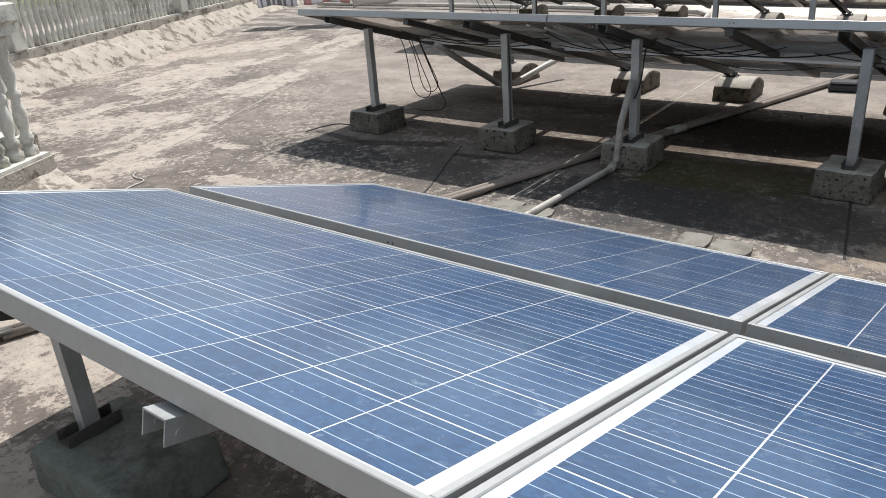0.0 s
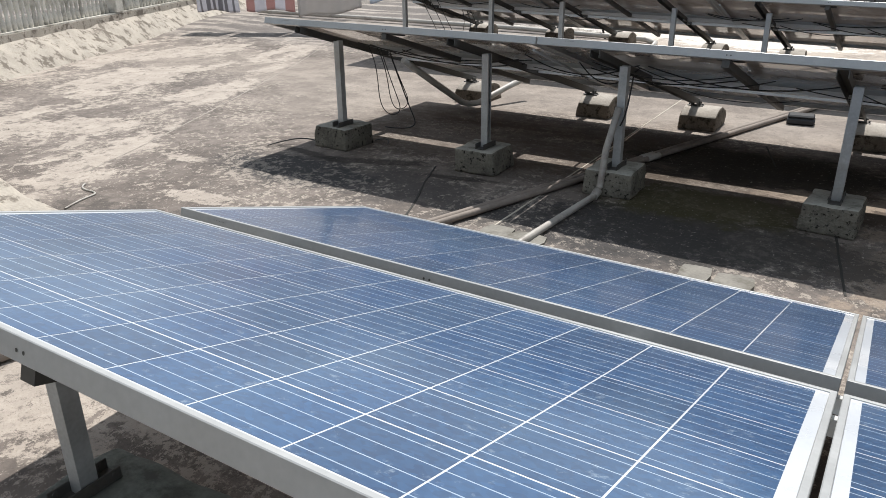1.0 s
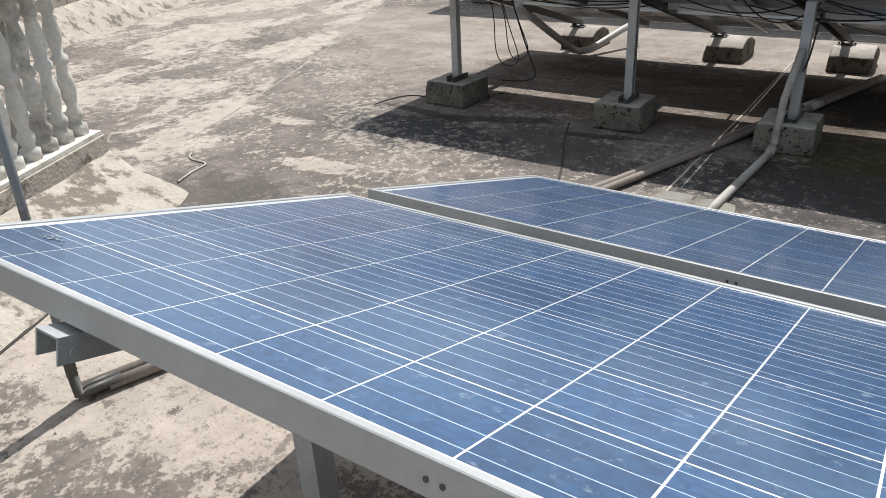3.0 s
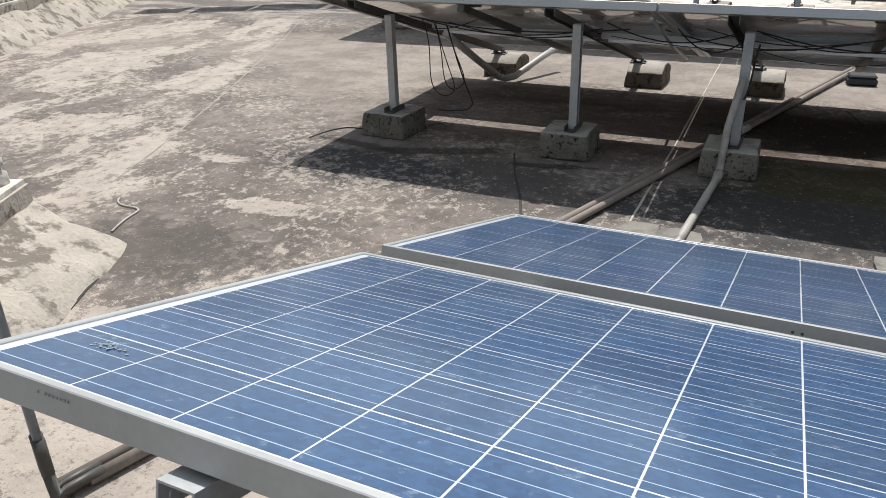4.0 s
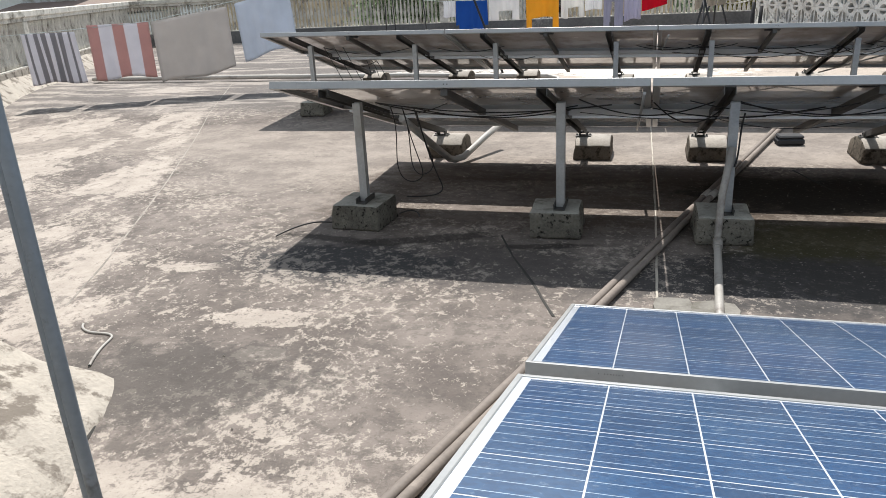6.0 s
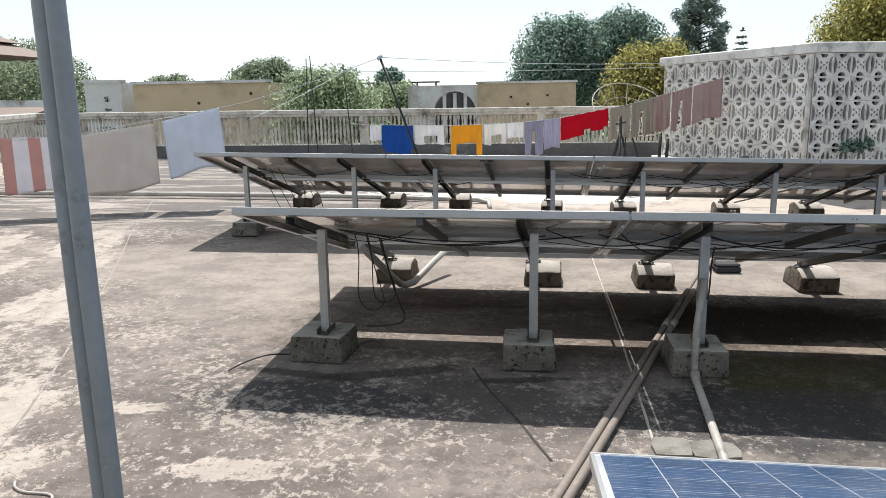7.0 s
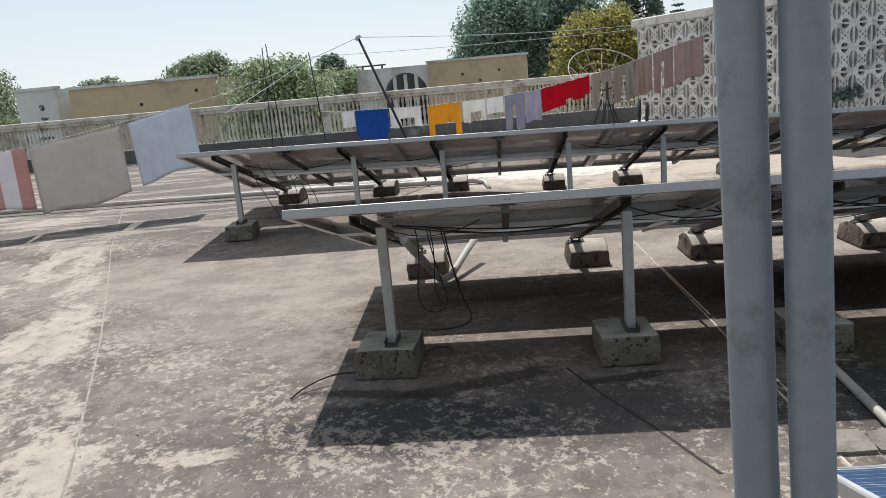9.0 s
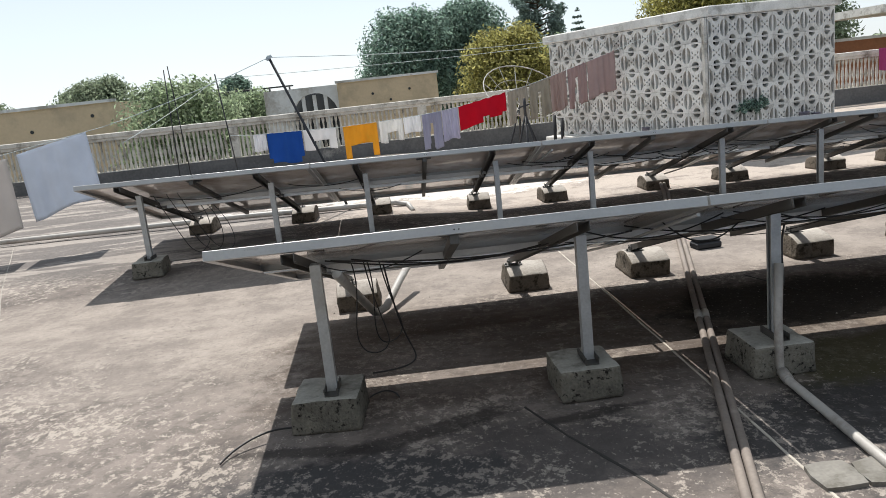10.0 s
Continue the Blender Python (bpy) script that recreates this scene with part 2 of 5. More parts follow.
    # clean crumbs and grit ground into the surface
    col = blend(calc('MULTIPLY', span(tex(42, 6, 0.7, off=(1, 6, 0)), 0.61, 0.65), 0.6), col, (0.42, 0.375, 0.335))
    col = blend(calc('MULTIPLY', span(tex(75, 5, 0.7, off=(8, 5, 0)), 0.59, 0.65), 0.45), col, (0.075, 0.066, 0.06))
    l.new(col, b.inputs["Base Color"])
    b.inputs["Roughness"].default_value = 0.9
    b.inputs["Specular IOR Level"].default_value = 0.25
    h = calc('ADD', calc('MULTIPLY', tex(45, 8, 0.7), 0.5), calc('MULTIPLY', tex(9, 6, 0.6), 0.8))
    bp = n.new("ShaderNodeBump")
    bp.inputs["Strength"].default_value, bp.inputs["Distance"].default_value = 0.7, 0.015
    l.new(h, bp.inputs["Height"])
    l.new(bp.outputs[0], b.inputs["Normal"])
    return m


def cell_material():
    """Polycrystalline silicon behind glass: blue crystal flakes, cell-to-cell change, thin dust."""
    m = bpy.data.materials.new("blue_silicon")
    m.use_nodes = True
    n, l = m.node_tree.nodes, m.node_tree.links
    b = n["Principled BSDF"]
    tc, oi = n.new("ShaderNodeTexCoord"), n.new("ShaderNodeObjectInfo")
    geo = n.new("ShaderNodeNewGeometry")
    vo = n.new("ShaderNodeTexVoronoi")
    vo.inputs["Scale"].default_value = 90
    mp = n.new("ShaderNodeMapping")
    mp.inputs["Scale"].default_value = (1, 1.6, 1)
    l.new(geo.outputs["Position"], mp.inputs[0])
    l.new(mp.outputs[0], vo.inputs["Vector"])
    bw = n.new("ShaderNodeRGBToBW")
    l.new(vo.outputs["Color"], bw.inputs[0])
    ramp = n.new("ShaderNodeValToRGB")
    ramp.color_ramp.elements[0].color = (0.007, 0.036, 0.108, 1)
    ramp.color_ramp.elements[1].color = (0.016, 0.070, 0.178, 1)
    l.new(bw.outputs[0], ramp.inputs[0])
    hv = n.new("ShaderNodeHueSaturation")
    mr = n.new("ShaderNodeMapRange")
    mr.inputs[3].default_value, mr.inputs[4].default_value = 0.86, 1.14
    l.new(oi.outputs["Random"], mr.inputs[0])
    l.new(mr.outputs[0], hv.inputs["Value"])
    l.new(ramp.outputs[0], hv.inputs["Color"])
    du = n.new("ShaderNodeTexNoise")
    du.inputs["Scale"].default_value, du.inputs["Detail"].default_value, du.inputs["Roughness"].default_value = 3.5, 9, 0.7
    mp2 = n.new("ShaderNodeMapping")
    mp2.inputs["Scale"].default_value, mp2.inputs["Rotation"].default_value = (1, 0.45, 1), (0, 0, radians(25))
    l.new(geo.outputs["Position"], mp2.inputs[0])
    l.new(mp2.outputs[0], du.inputs["Vector"])
    dr = n.new("ShaderNodeMapRange")
    dr.inputs[1].default_value, dr.inputs[2].default_value, dr.inputs[3].default_value, dr.inputs[4].default_value = 0.42, 0.72, 0.01, 0.20
    l.new(du.outputs["Fac"], dr.inputs[0])
    mc = n.new("ShaderNodeMixRGB")
    mc.inputs[2].default_value = (0.16, 0.25, 0.34, 1)
    l.new(dr.outputs[0], mc.inputs[0])
    l.new(hv.outputs[0], mc.inputs[1])
    sp = n.new("ShaderNodeTexNoise")          # dried splashes and grit on the glass
    sp.inputs["Scale"].default_value, sp.inputs["Detail"].default_value, sp.inputs["Roughness"].default_value = 38, 5, 0.7
    l.new(geo.outputs["Position"], sp.inputs["Vector"])
    sr = n.new("ShaderNodeMapRange")
    sr.inputs[1].default_value, sr.inputs[2].default_value, sr.inputs[4].default_value = 0.60, 0.72, 0.45
    l.new(sp.outputs["Fac"], sr.inputs[0])
    mc2 = n.new("ShaderNodeMixRGB")
    mc2.inputs[2].default_value = (0.30, 0.37, 0.44, 1)
    l.new(sr.outputs[0], mc2.inputs[0])
    l.new(mc.outputs[0], mc2.inputs[1])
    l.new(mc2.outputs[0], b.inputs["Base Color"])
    b.inputs["Roughness"].default_value = 0.35
    b.inputs["Coat Weight"].default_value = 0.7
    b.inputs["Coat Roughness"].default_value = 0.14
    b.inputs["Sheen Weight"].default_value = 0.03      # dust film
    b.inputs["Sheen Roughness"].default_value = 0.45
    b.inputs["Sheen Tint"].default_value = (0.75, 0.85, 1.0, 1)
    return m


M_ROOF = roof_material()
M_CELL = cell_material()
M_SHEET = mat("white_backsheet", (0.60, 0.63, 0.68), 0.3, 0, 0.06, 5, 60, 0.0, coat=0.7)
M_BACK = mat("panel_back", (0.80, 0.72, 0.665), 0.22, 0, 0.14, 3, 40, 0.03, coat=0.8, stain=(0.52, 0.43, 0.375), stain_at=(0.48, 0.64), stain_scale=2.5)
M_BUS = mat("silver_busbar", (0.38, 0.47, 0.58), 0.35, 0.1, 0.1, 20, 90, 0.0, coat=0.6)
M_RAIL = mat("bright_rail", (0.70, 0.71, 0.71), 0.4, 0.1, 0.1, 6, 80, 0.05, 0.001, stain=(0.5, 0.48, 0.45), stain_at=(0.55, 0.8))
M_ALU = mat("dull_aluminium", (0.44, 0.445, 0.445), 0.42, 0.4, 0.1, 6, 80, 0.06, 0.001, stain=(0.40, 0.39, 0.36), stain_at=(0.55, 0.8), stretch=(1, 1, 1))
M_GALV = mat("galvanised_steel", (0.43, 0.45, 0.46), 0.5, 0.5, 0.2, 14, 90, 0.08, 0.001, stain=(0.27, 0.25, 0.22), stain_at=(0.56, 0.78))
# steel darkened for the shade under the panels; sunlit near rafters use M_GALV
M_STEEL = mat("shaded_steel_channel", (0.085, 0.082, 0.076), 0.55, 0.2, 0.25, 10, 90, 0.08, 0.001)
# block sides darker, tops paler: the fall of light put into the colour
M_BLOCK = mat("pitted_shaded_concrete", (0.165, 0.155, 0.13), 0.93, 0, 0.5, 9, 85, 1.0, 0.02, spec=0.2, stain=(0.022, 0.02, 0.017), stain_at=(0.55, 0.62), stain_scale=42, each=0.15)
M_BLOCK_TOP = mat("trowelled_lit_concrete", (0.36, 0.355, 0.32), 0.9, 0, 0.3, 6, 70, 0.6, 0.006, spec=0.2, stain=(0.20, 0.195, 0.17), stain_at=(0.52, 0.64), stain_scale=7, each=0.12)
M_BLOCK_SHADE_SIDE = mat("mossy_shaded_concrete", (0.165, 0.14, 0.112), 0.93, 0, 0.4, 8, 80, 1.0, 0.016, spec=0.2, stain=(0.05, 0.042, 0.032), stain_at=(0.50, 0.62), stain_scale=16, each=0.15)
M_BLOCK_DRY = mat("dry_lit_concrete", (0.40, 0.365, 0.325), 0.92, 0, 0.28, 7, 70, 0.8, 0.010, spec=0.2, stain=(0.24, 0.21, 0.18), stain_at=(0.56, 0.68), stain_scale=9, each=0.12)
M_BLOCK_DAMP = mat("damp_concrete", (0.185, 0.205, 0.19), 0.85, 0, 0.3, 6, 70, 0.6, 0.008, spec=0.25, stain=(0.10, 0.108, 0.098), stain_at=(0.48, 0.60), stain_scale=6, each=0.1)
M_LIME = mat("limewashed_plaster", (0.43, 0.39, 0.34), 0.9, 0, 0.25, 5, 60, 0.9, 0.018, spec=0.2, stain=(0.19, 0.165, 0.14), stain_at=(0.515, 0.585), stain_scale=7.0)
M_BALU = mat("dirty_baluster_concrete", (0.62, 0.60, 0.55), 0.9, 0, 0.2, 7, 60, 0.5, 0.008, spec=0.2, stain=(0.17, 0.155, 0.125), stain_at=(0.5, 0.68), stain_scale=3.0, each=0.12)
# dark grey plinth with pale scattered patches
M_DARKWALL = mat("dark_mottled_plinth", (0.15, 0.15, 0.15), 0.92, 0, 0.35, 2, 20, 0.5, 0.012, spec=0.2, stain=(0.42, 0.40, 0.37), stain_at=(0.58, 0.68), stain_scale=1.2)
M_JALI = mat("breeze_block_concrete", (0.71, 0.70, 0.665), 0.9, 0, 0.18, 5, 50, 0.5, 0.01, spec=0.2, stain=(0.34, 0.325, 0.295), stain_at=(0.50, 0.68), stain_scale=3.5, each=0.07)
M_PIPE = mat("grey_pvc_pipe", (0.42, 0.40, 0.37), 0.5, 0, 0.15, 5, 50, 0.05, 0.002, stain=(0.20, 0.17, 0.15), stain_at=(0.54, 0.7), stain_scale=4)
M_SLEEVE = mat("brown_pipe_sleeve", (0.23, 0.195, 0.17), 0.75, 0, 0.25, 6, 60, 0.3, 0.004, stain=(0.44, 0.38, 0.33), stain_at=(0.58, 0.75), stain_scale=3)
M_COND = mat("painted_conduit", (0.24, 0.27, 0.30), 0.5, 0.25, 0.14, 9, 90, 0.12, 0.001, stain=(0.12, 0.125, 0.13), stain_at=(0.57, 0.70), stain_scale=12)
M_BLACK = mat("black_cable", (0.016, 0.016, 0.017), 0.5, 0, 0.2, 20, 90, 0.0)
M_ROPE = mat("nylon_rope", (0.50, 0.55, 0.55), 0.8, 0, 0.15, 30, 200, 0.0)
M_IRON = mat("dark_iron", (0.035, 0.036, 0.04), 0.6, 0.3, 0.3, 15, 90, 0.1, 0.001)
M_JOINT = mat("lime_joint", (0.47, 0.43, 0.37), 0.9, 0, 0.2, 9, 70, 0.5, 0.006, stain=(0.28, 0.24, 0.2), stain_at=(0.55, 0.66), stain_scale=5)
M_CRACK_AND_SHADE = mat("crack_and_foot_shade", (0.035, 0.033, 0.03), 0.85, 0, 0.3, 20, 90, 0.3, 0.003)


# ---- building helpers ----
def mesh_of(name, bm, material, smooth=False):
    me = bpy.data.meshes.new(name)
    bmesh.ops.recalc_face_normals(bm, faces=bm.faces)
    bm.to_mesh(me)
    bm.free()
    for k in (material if isinstance(material, (list, tuple)) else [material]):
        me.materials.append(k)
    if smooth:
        me.polygons.foreach_set("use_smooth", [True] * len(me.polygons))
    return me


def part(name, bm, material, parent=None, label="", smooth=False):
    ob = new(name, bm if isinstance(bm, bpy.types.Mesh) else mesh_of(name, bm, material, smooth))
    ob.parent = parent
    if label:
        ob["label"] = label
    return ob


def empty(name, m, label, category, group="", kind=""):
    ob = new(name)
    ob.empty_display_size = 0.1
    ob.matrix_basis = m
    return tagged(ob, label, category, group, kind)


def box(bm, lo, hi, m=None, bevel=0.0):
    r = bmesh.ops.create_cube(bm, size=1.0)
    vs = r["verts"]
    for v in vs:
        v.co = Vector([(a + b) / 2 + c * (b - a) for a, b, c in zip(lo, hi, v.co)])
    if bevel:
        es = list({e for v in vs for e in v.link_edges})
        q = bmesh.ops.bevel(bm, geom=es, offset=bevel, segments=1, affect='EDGES')
        vs = list({v for f in q["faces"] for v in f.verts} | {v for v in vs if v.is_valid})
    if m is not None:
        bmesh.ops.transform(bm, matrix=m, verts=vs)
    return vs


def tube(bm, pts, r, seg=8, cap=True):
    """A round bar along a chain of points; r is one radius or one for each point."""
    pts = [Vector(p) for p in pts]
    rs = r if isinstance(r, (list, tuple)) else [r] * len(pts)
    rings = []
    for k, p in enumerate(pts):
        d = (pts[min(k + 1, len(pts) - 1)] - pts[max(k - 1, 0)]).normalized()
        side = d.cross(Vector((0, 0, 1)) if abs(d.z) < 0.9 else Vector((1, 0, 0))).normalized()
        up = side.cross(d)
        rings.append([bm.verts.new(p + rs[k] * (side * math.cos(a) + up * math.sin(a))) for a in [2 * math.pi * j / seg for j in range(seg)]])
    for a, b in zip(rings, rings[1:]):
        for j in range(seg):
            f = bm.faces.new((a[j], a[(j + 1) % seg], b[(j + 1) % seg], b[j]))
            f.smooth = True
    if cap:
        bm.faces.new(rings[0])
        bm.faces.new(rings[-1][::-1])


def lathe(bm, profile, seg=10, m=None):
    rings = [[bm.verts.new((r * math.cos(2 * math.pi * j / seg), r * math.sin(2 * math.pi * j / seg), z)) for j in range(seg)] for r, z in profile]
    for a, b in zip(rings, rings[1:]):
        for j in range(seg):
            bm.faces.new((a[j], a[(j + 1) % seg], b[(j + 1) % seg], b[j])).smooth = True
    bm.faces.new(rings[0])
    bm.faces.new(rings[-1])
    if m is not None:
        bmesh.ops.transform(bm, matrix=m, verts=[v for r in rings for v in r])


def sweep(bm, profile, p, q):
    """A closed profile of (across, up) pairs swept from p to q; across points to the right of the way."""
    p, q = Vector(p), Vector(q)
    d = (q - p).normalized()
    side = Vector((d.y, -d.x, 0)).normalized() if abs(d.z) < 0.99 else Vector((1, 0, 0))
    up = side.cross(d)
    a = [bm.verts.new(p + side * u + up * w) for u, w in profile]
    b = [bm.verts.new(q + side * u + up * w) for u, w in profile]
    k = len(profile)
    for j in range(k):
        bm.faces.new((a[j], a[(j + 1) % k], b[(j + 1) % k], b[j]))
    bm.faces.new(a)
    bm.faces.new(b[::-1])


def sag(p, q, drop, n=10):
    p, q = Vector(p), Vector(q)
    return [p.lerp(q, k / n) - Vector((0, 0, drop * 4 * (k / n) * (1 - k / n))) for k in range(n + 1)]


def smooth01(v):
    v = min(1.0, max(0.0, v))
    return v * v * (3 - 2 * v)


def roof_z(x, y):
    """The screed rises a little towards its far parapet side."""
    return 0.09 * smooth01((-2.4 - x) / 1.8) * smooth01((y - 6.4) / 3.2)


# the parapet runs aslant to the panel rows: along D, with N pointing into the roof
D = Vector((-0.44, 0.9, 0)).normalized()
N = Vector((0.9, 0.44, 0)).normalized()


def at(n, s, z=0.0):
    v = N * n + D * s
    return Vector((v.x, v.y, z))


# ---- roof slab and the ground far below ----
def build_roof():
    bm = bmesh.new()
    xs = np.concatenate([np.arange(-20, -9, 1.0), np.arange(-9, 0.6, 0.24), np.arange(1, 15, 1.0)])
    ys = np.concatenate([np.arange(-8, 0, 1.0), np.arange(0, 12, 0.24), np.arange(12, 21, 1.0)])
    grid = [[bm.verts.new((x, y, roof_z(x, y) + 0.006 * noise.noise((x * 0.8, y * 0.8, 0)))) for x in xs] for y in ys]
    for a, b in zip(grid, grid[1:]):
        for j in range(len(xs) - 1):
            bm.faces.new((a[j], a[j + 1], b[j + 1], b[j])).smooth = True
    # sides and soffit of the slab
    rim = [v for v in grid[0]] + [r[-1] for r in grid[1:]] + grid[-1][-2::-1] + [r[0] for r in grid[-2:0:-1]]
    low = [bm.verts.new((v.co.x, v.co.y, -0.35)) for v in rim]
    for j in range(len(rim)):
        k = (j + 1) % len(rim)
        bm.faces.new((rim[j], low[j], low[k], rim[k]))
    bm.faces.new(low)
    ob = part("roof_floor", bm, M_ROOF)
    tagged(ob, "weathered grey cement roof screed with pale worn patches", "roof floor", kind="structure")
    bm = bmesh.new()
    bmesh.ops.create_circle(bm, cap_ends=True, radius=2500, segments=48)
    g = part("ground", bm, mat("far_ground", (0.10, 0.115, 0.06), 0.95, 0, 0.35, 0.05, 0.6, 0.0, stain=(0.24, 0.20, 0.14), stain_scale=0.02))
    g.location.z = -6.6
    tagged(g, "green and dusty ground of the town below", "ground", kind="structure")
    # the storeys that carry the roof
    bm = bmesh.new()
    box(bm, (-19.6, -7.6, -6.6), (13.6, 19.6, -0.352))
    tagged(part("building_walls", bm, M_LIME), "plastered storeys that carry the roof", "wall", kind="structure")


build_roof()


# ---- solar tables ----
TILT = 16.1
PL, PW, PH = 1.976, 0.992, 0.04
GAP = 0.115
PITCH = PL + 0.010        # panel to panel along the row


def panel_meshes():
    """Meshes shared by all panels: origin at the upper left corner, x along, y down the slope, z off the face."""
    out = {}
    bm = bmesh.new()
    lip = 0.013
    for lo, hi in (((0, 0, -PH), (PL, lip, 0)), ((0, PW - lip, -PH), (PL, PW, 0)), ((0, lip, -PH), (lip, PW - lip, 0)), ((PL - lip, lip, -PH), (PL, PW - lip, 0))):
        box(bm, lo, hi, bevel=0.0015)
    for lo, hi in (((lip, lip, -PH), (PL - lip, 0.035, -PH + 0.002)), ((lip, PW - 0.035, -PH), (PL - lip, PW - lip, -PH + 0.002)),
                   ((lip, 0.036, -PH), (0.035, PW - 0.036, -PH + 0.002)), ((PL - 0.035, 0.036, -PH), (PL - lip, PW - 0.036, -PH + 0.002))):
        box(bm, lo, hi)
    out["frame"] = mesh_of("frame", bm, M_ALU)
    bm = bmesh.new()
    box(bm, (lip, lip, -0.008), (PL - lip, PW - lip, -0.0035))
    me = mesh_of("laminate", bm, [M_SHEET, M_BACK])
    for p in me.polygons:
        p.material_index = 1 if p.normal.z < -0.5 else 0
    out["laminate"] = me
    bm = bmesh.new()
    w, hgt = 0.1561, 0.1551
    ys = [0.0] + [hgt * (k + 0.5) / 4 + s * 0.00095 for k in range(4) for s in (-1, 1)] + [hgt]
    left, right = [bm.verts.new((0, y, 0.0002)) for y in ys], [bm.verts.new((w, y, 0.0002)) for y in ys]
    for k in range(len(ys) - 1):
        bm.faces.new((left[k], right[k], right[k + 1], left[k + 1])).material_index = k % 2
    rim = left + right[::-1]
    low = [bm.verts.new((v.co.x, v.co.y, 0)) for v in rim]
    for k in range(len(rim)):
        j = (k + 1) % len(rim)
        bm.faces.new((rim[k], low[k], low[j], rim[j]))
    me = bpy.data.meshes.new("solar_cell")
    bm.to_mesh(me)
    bm.free()
    me.materials.append(M_CELL)
    me.materials.append(M_BUS)
    out["cell"] = me
    bm = bmesh.new()
    box(bm, (0.90, 0.06, -0.032), (1.03, 0.16, -0.0085), bevel=0.004)
    out["box"] = mesh_of("junction_box", bm, M_BLACK)
    bm = bmesh.new()
    bmesh.ops.create_circle(bm, cap_ends=True, radius=0.0034, segments=10, matrix=pose(0, -0.0006, 0, 90, 0, 0))
    out["hole"] = mesh_of("mounting_hole", bm, M_STEEL)
    bm = bmesh.new()
    rnd = random.Random(3)
    x = 0.16
    for k in range(9):      # unreadable stamp: plain bars
        w = rnd.uniform(0.002, 0.004)
        if k != 1:
            box(bm, (x, -0.0012, -0.0145), (x + w, -0.0004, -0.0115))
        x += w + 0.0035
    out["mark"] = mesh_of("marking", bm, mat("faded_ink", (0.30, 0.30, 0.30), 0.7, 0, 0.3, 40, 200, 0.0))
    return out


PANEL = panel_meshes()
CX, CY = 0.1592, 0.1592
CX0, CY0 = 0.0325, (PW - 6 * CY) / 2 + 0.0018


def joined_cells():
    base = PANEL["cell"]
    vs = np.array([v.co[:] for v in base.vertices])
    fs = [tuple(p.vertices) for p in base.polygons]
    mi = [p.material_index for p in base.polygons]
    V, F, I = [], [], []
    for i in range(12):
        for j in range(6):
            k = len(V) * len(vs)
            V.append(vs + np.array((CX0 + i * CX, CY0 + j * CY, -0.0034)))
            F += [tuple(a + k for a in f) for f in fs]
            I += mi
    me = bpy.data.meshes.new("cells")
    me.from_pydata(np.concatenate(V).tolist(), [], F)
    me.materials.append(M_CELL)
    me.materials.append(M_BUS)
    me.polygons.foreach_set("material_index", I)
    return me


CELLS = joined_cells()


def solar_panel(m, label, group, split):
    p = empty("solar_panel", m, label, "solar panel", group)
    part("frame", PANEL["frame"], None, p, "dull aluminium frame")
    part("laminate", PANEL["laminate"], None, p)
    part("junction_box", PANEL["box"], None, p, "black junction box")
    for u in (0.972, 0.99):
        h = part("mounting_hole", PANEL["hole"], None, p)
        h.location = (u, 0, -0.022)
    part("marking", PANEL["mark"], None, p, "faded dark print on the frame")
    if split:
        for i in range(12):
            for j in range(6):
                c = part("solar_cell", PANEL["cell"], None, p)
                c.location = (CX0 + i * CX, CY0 + j * CY, -0.0034)
    else:
        c = part("cells", CELLS, None, p)
        c["kind"] = "stuff"
    return p


def channel(bm, p, q, w=0.045, h=0.06, t=0.004, lip=0.012, flip=False):
    """A cold-formed C-channel from p to q, open to one side."""
    s = -1 if flip else 1
    prof = [(-w / 2, -h / 2), (w / 2, -h / 2), (w / 2, -h / 2 + lip), (w / 2 - t, -h / 2 + lip), (w / 2 - t, -h / 2 + t), (-w / 2 + t, -h / 2 + t),
            (-w / 2 + t, h / 2 - t), (w / 2 - t, h / 2 - t), (w / 2 - t, h / 2 - lip), (w / 2, h / 2 - lip), (w / 2, h / 2), (-w / 2, h / 2)]
    sweep(bm, [(s * a, b) for a, b in prof], p, q)


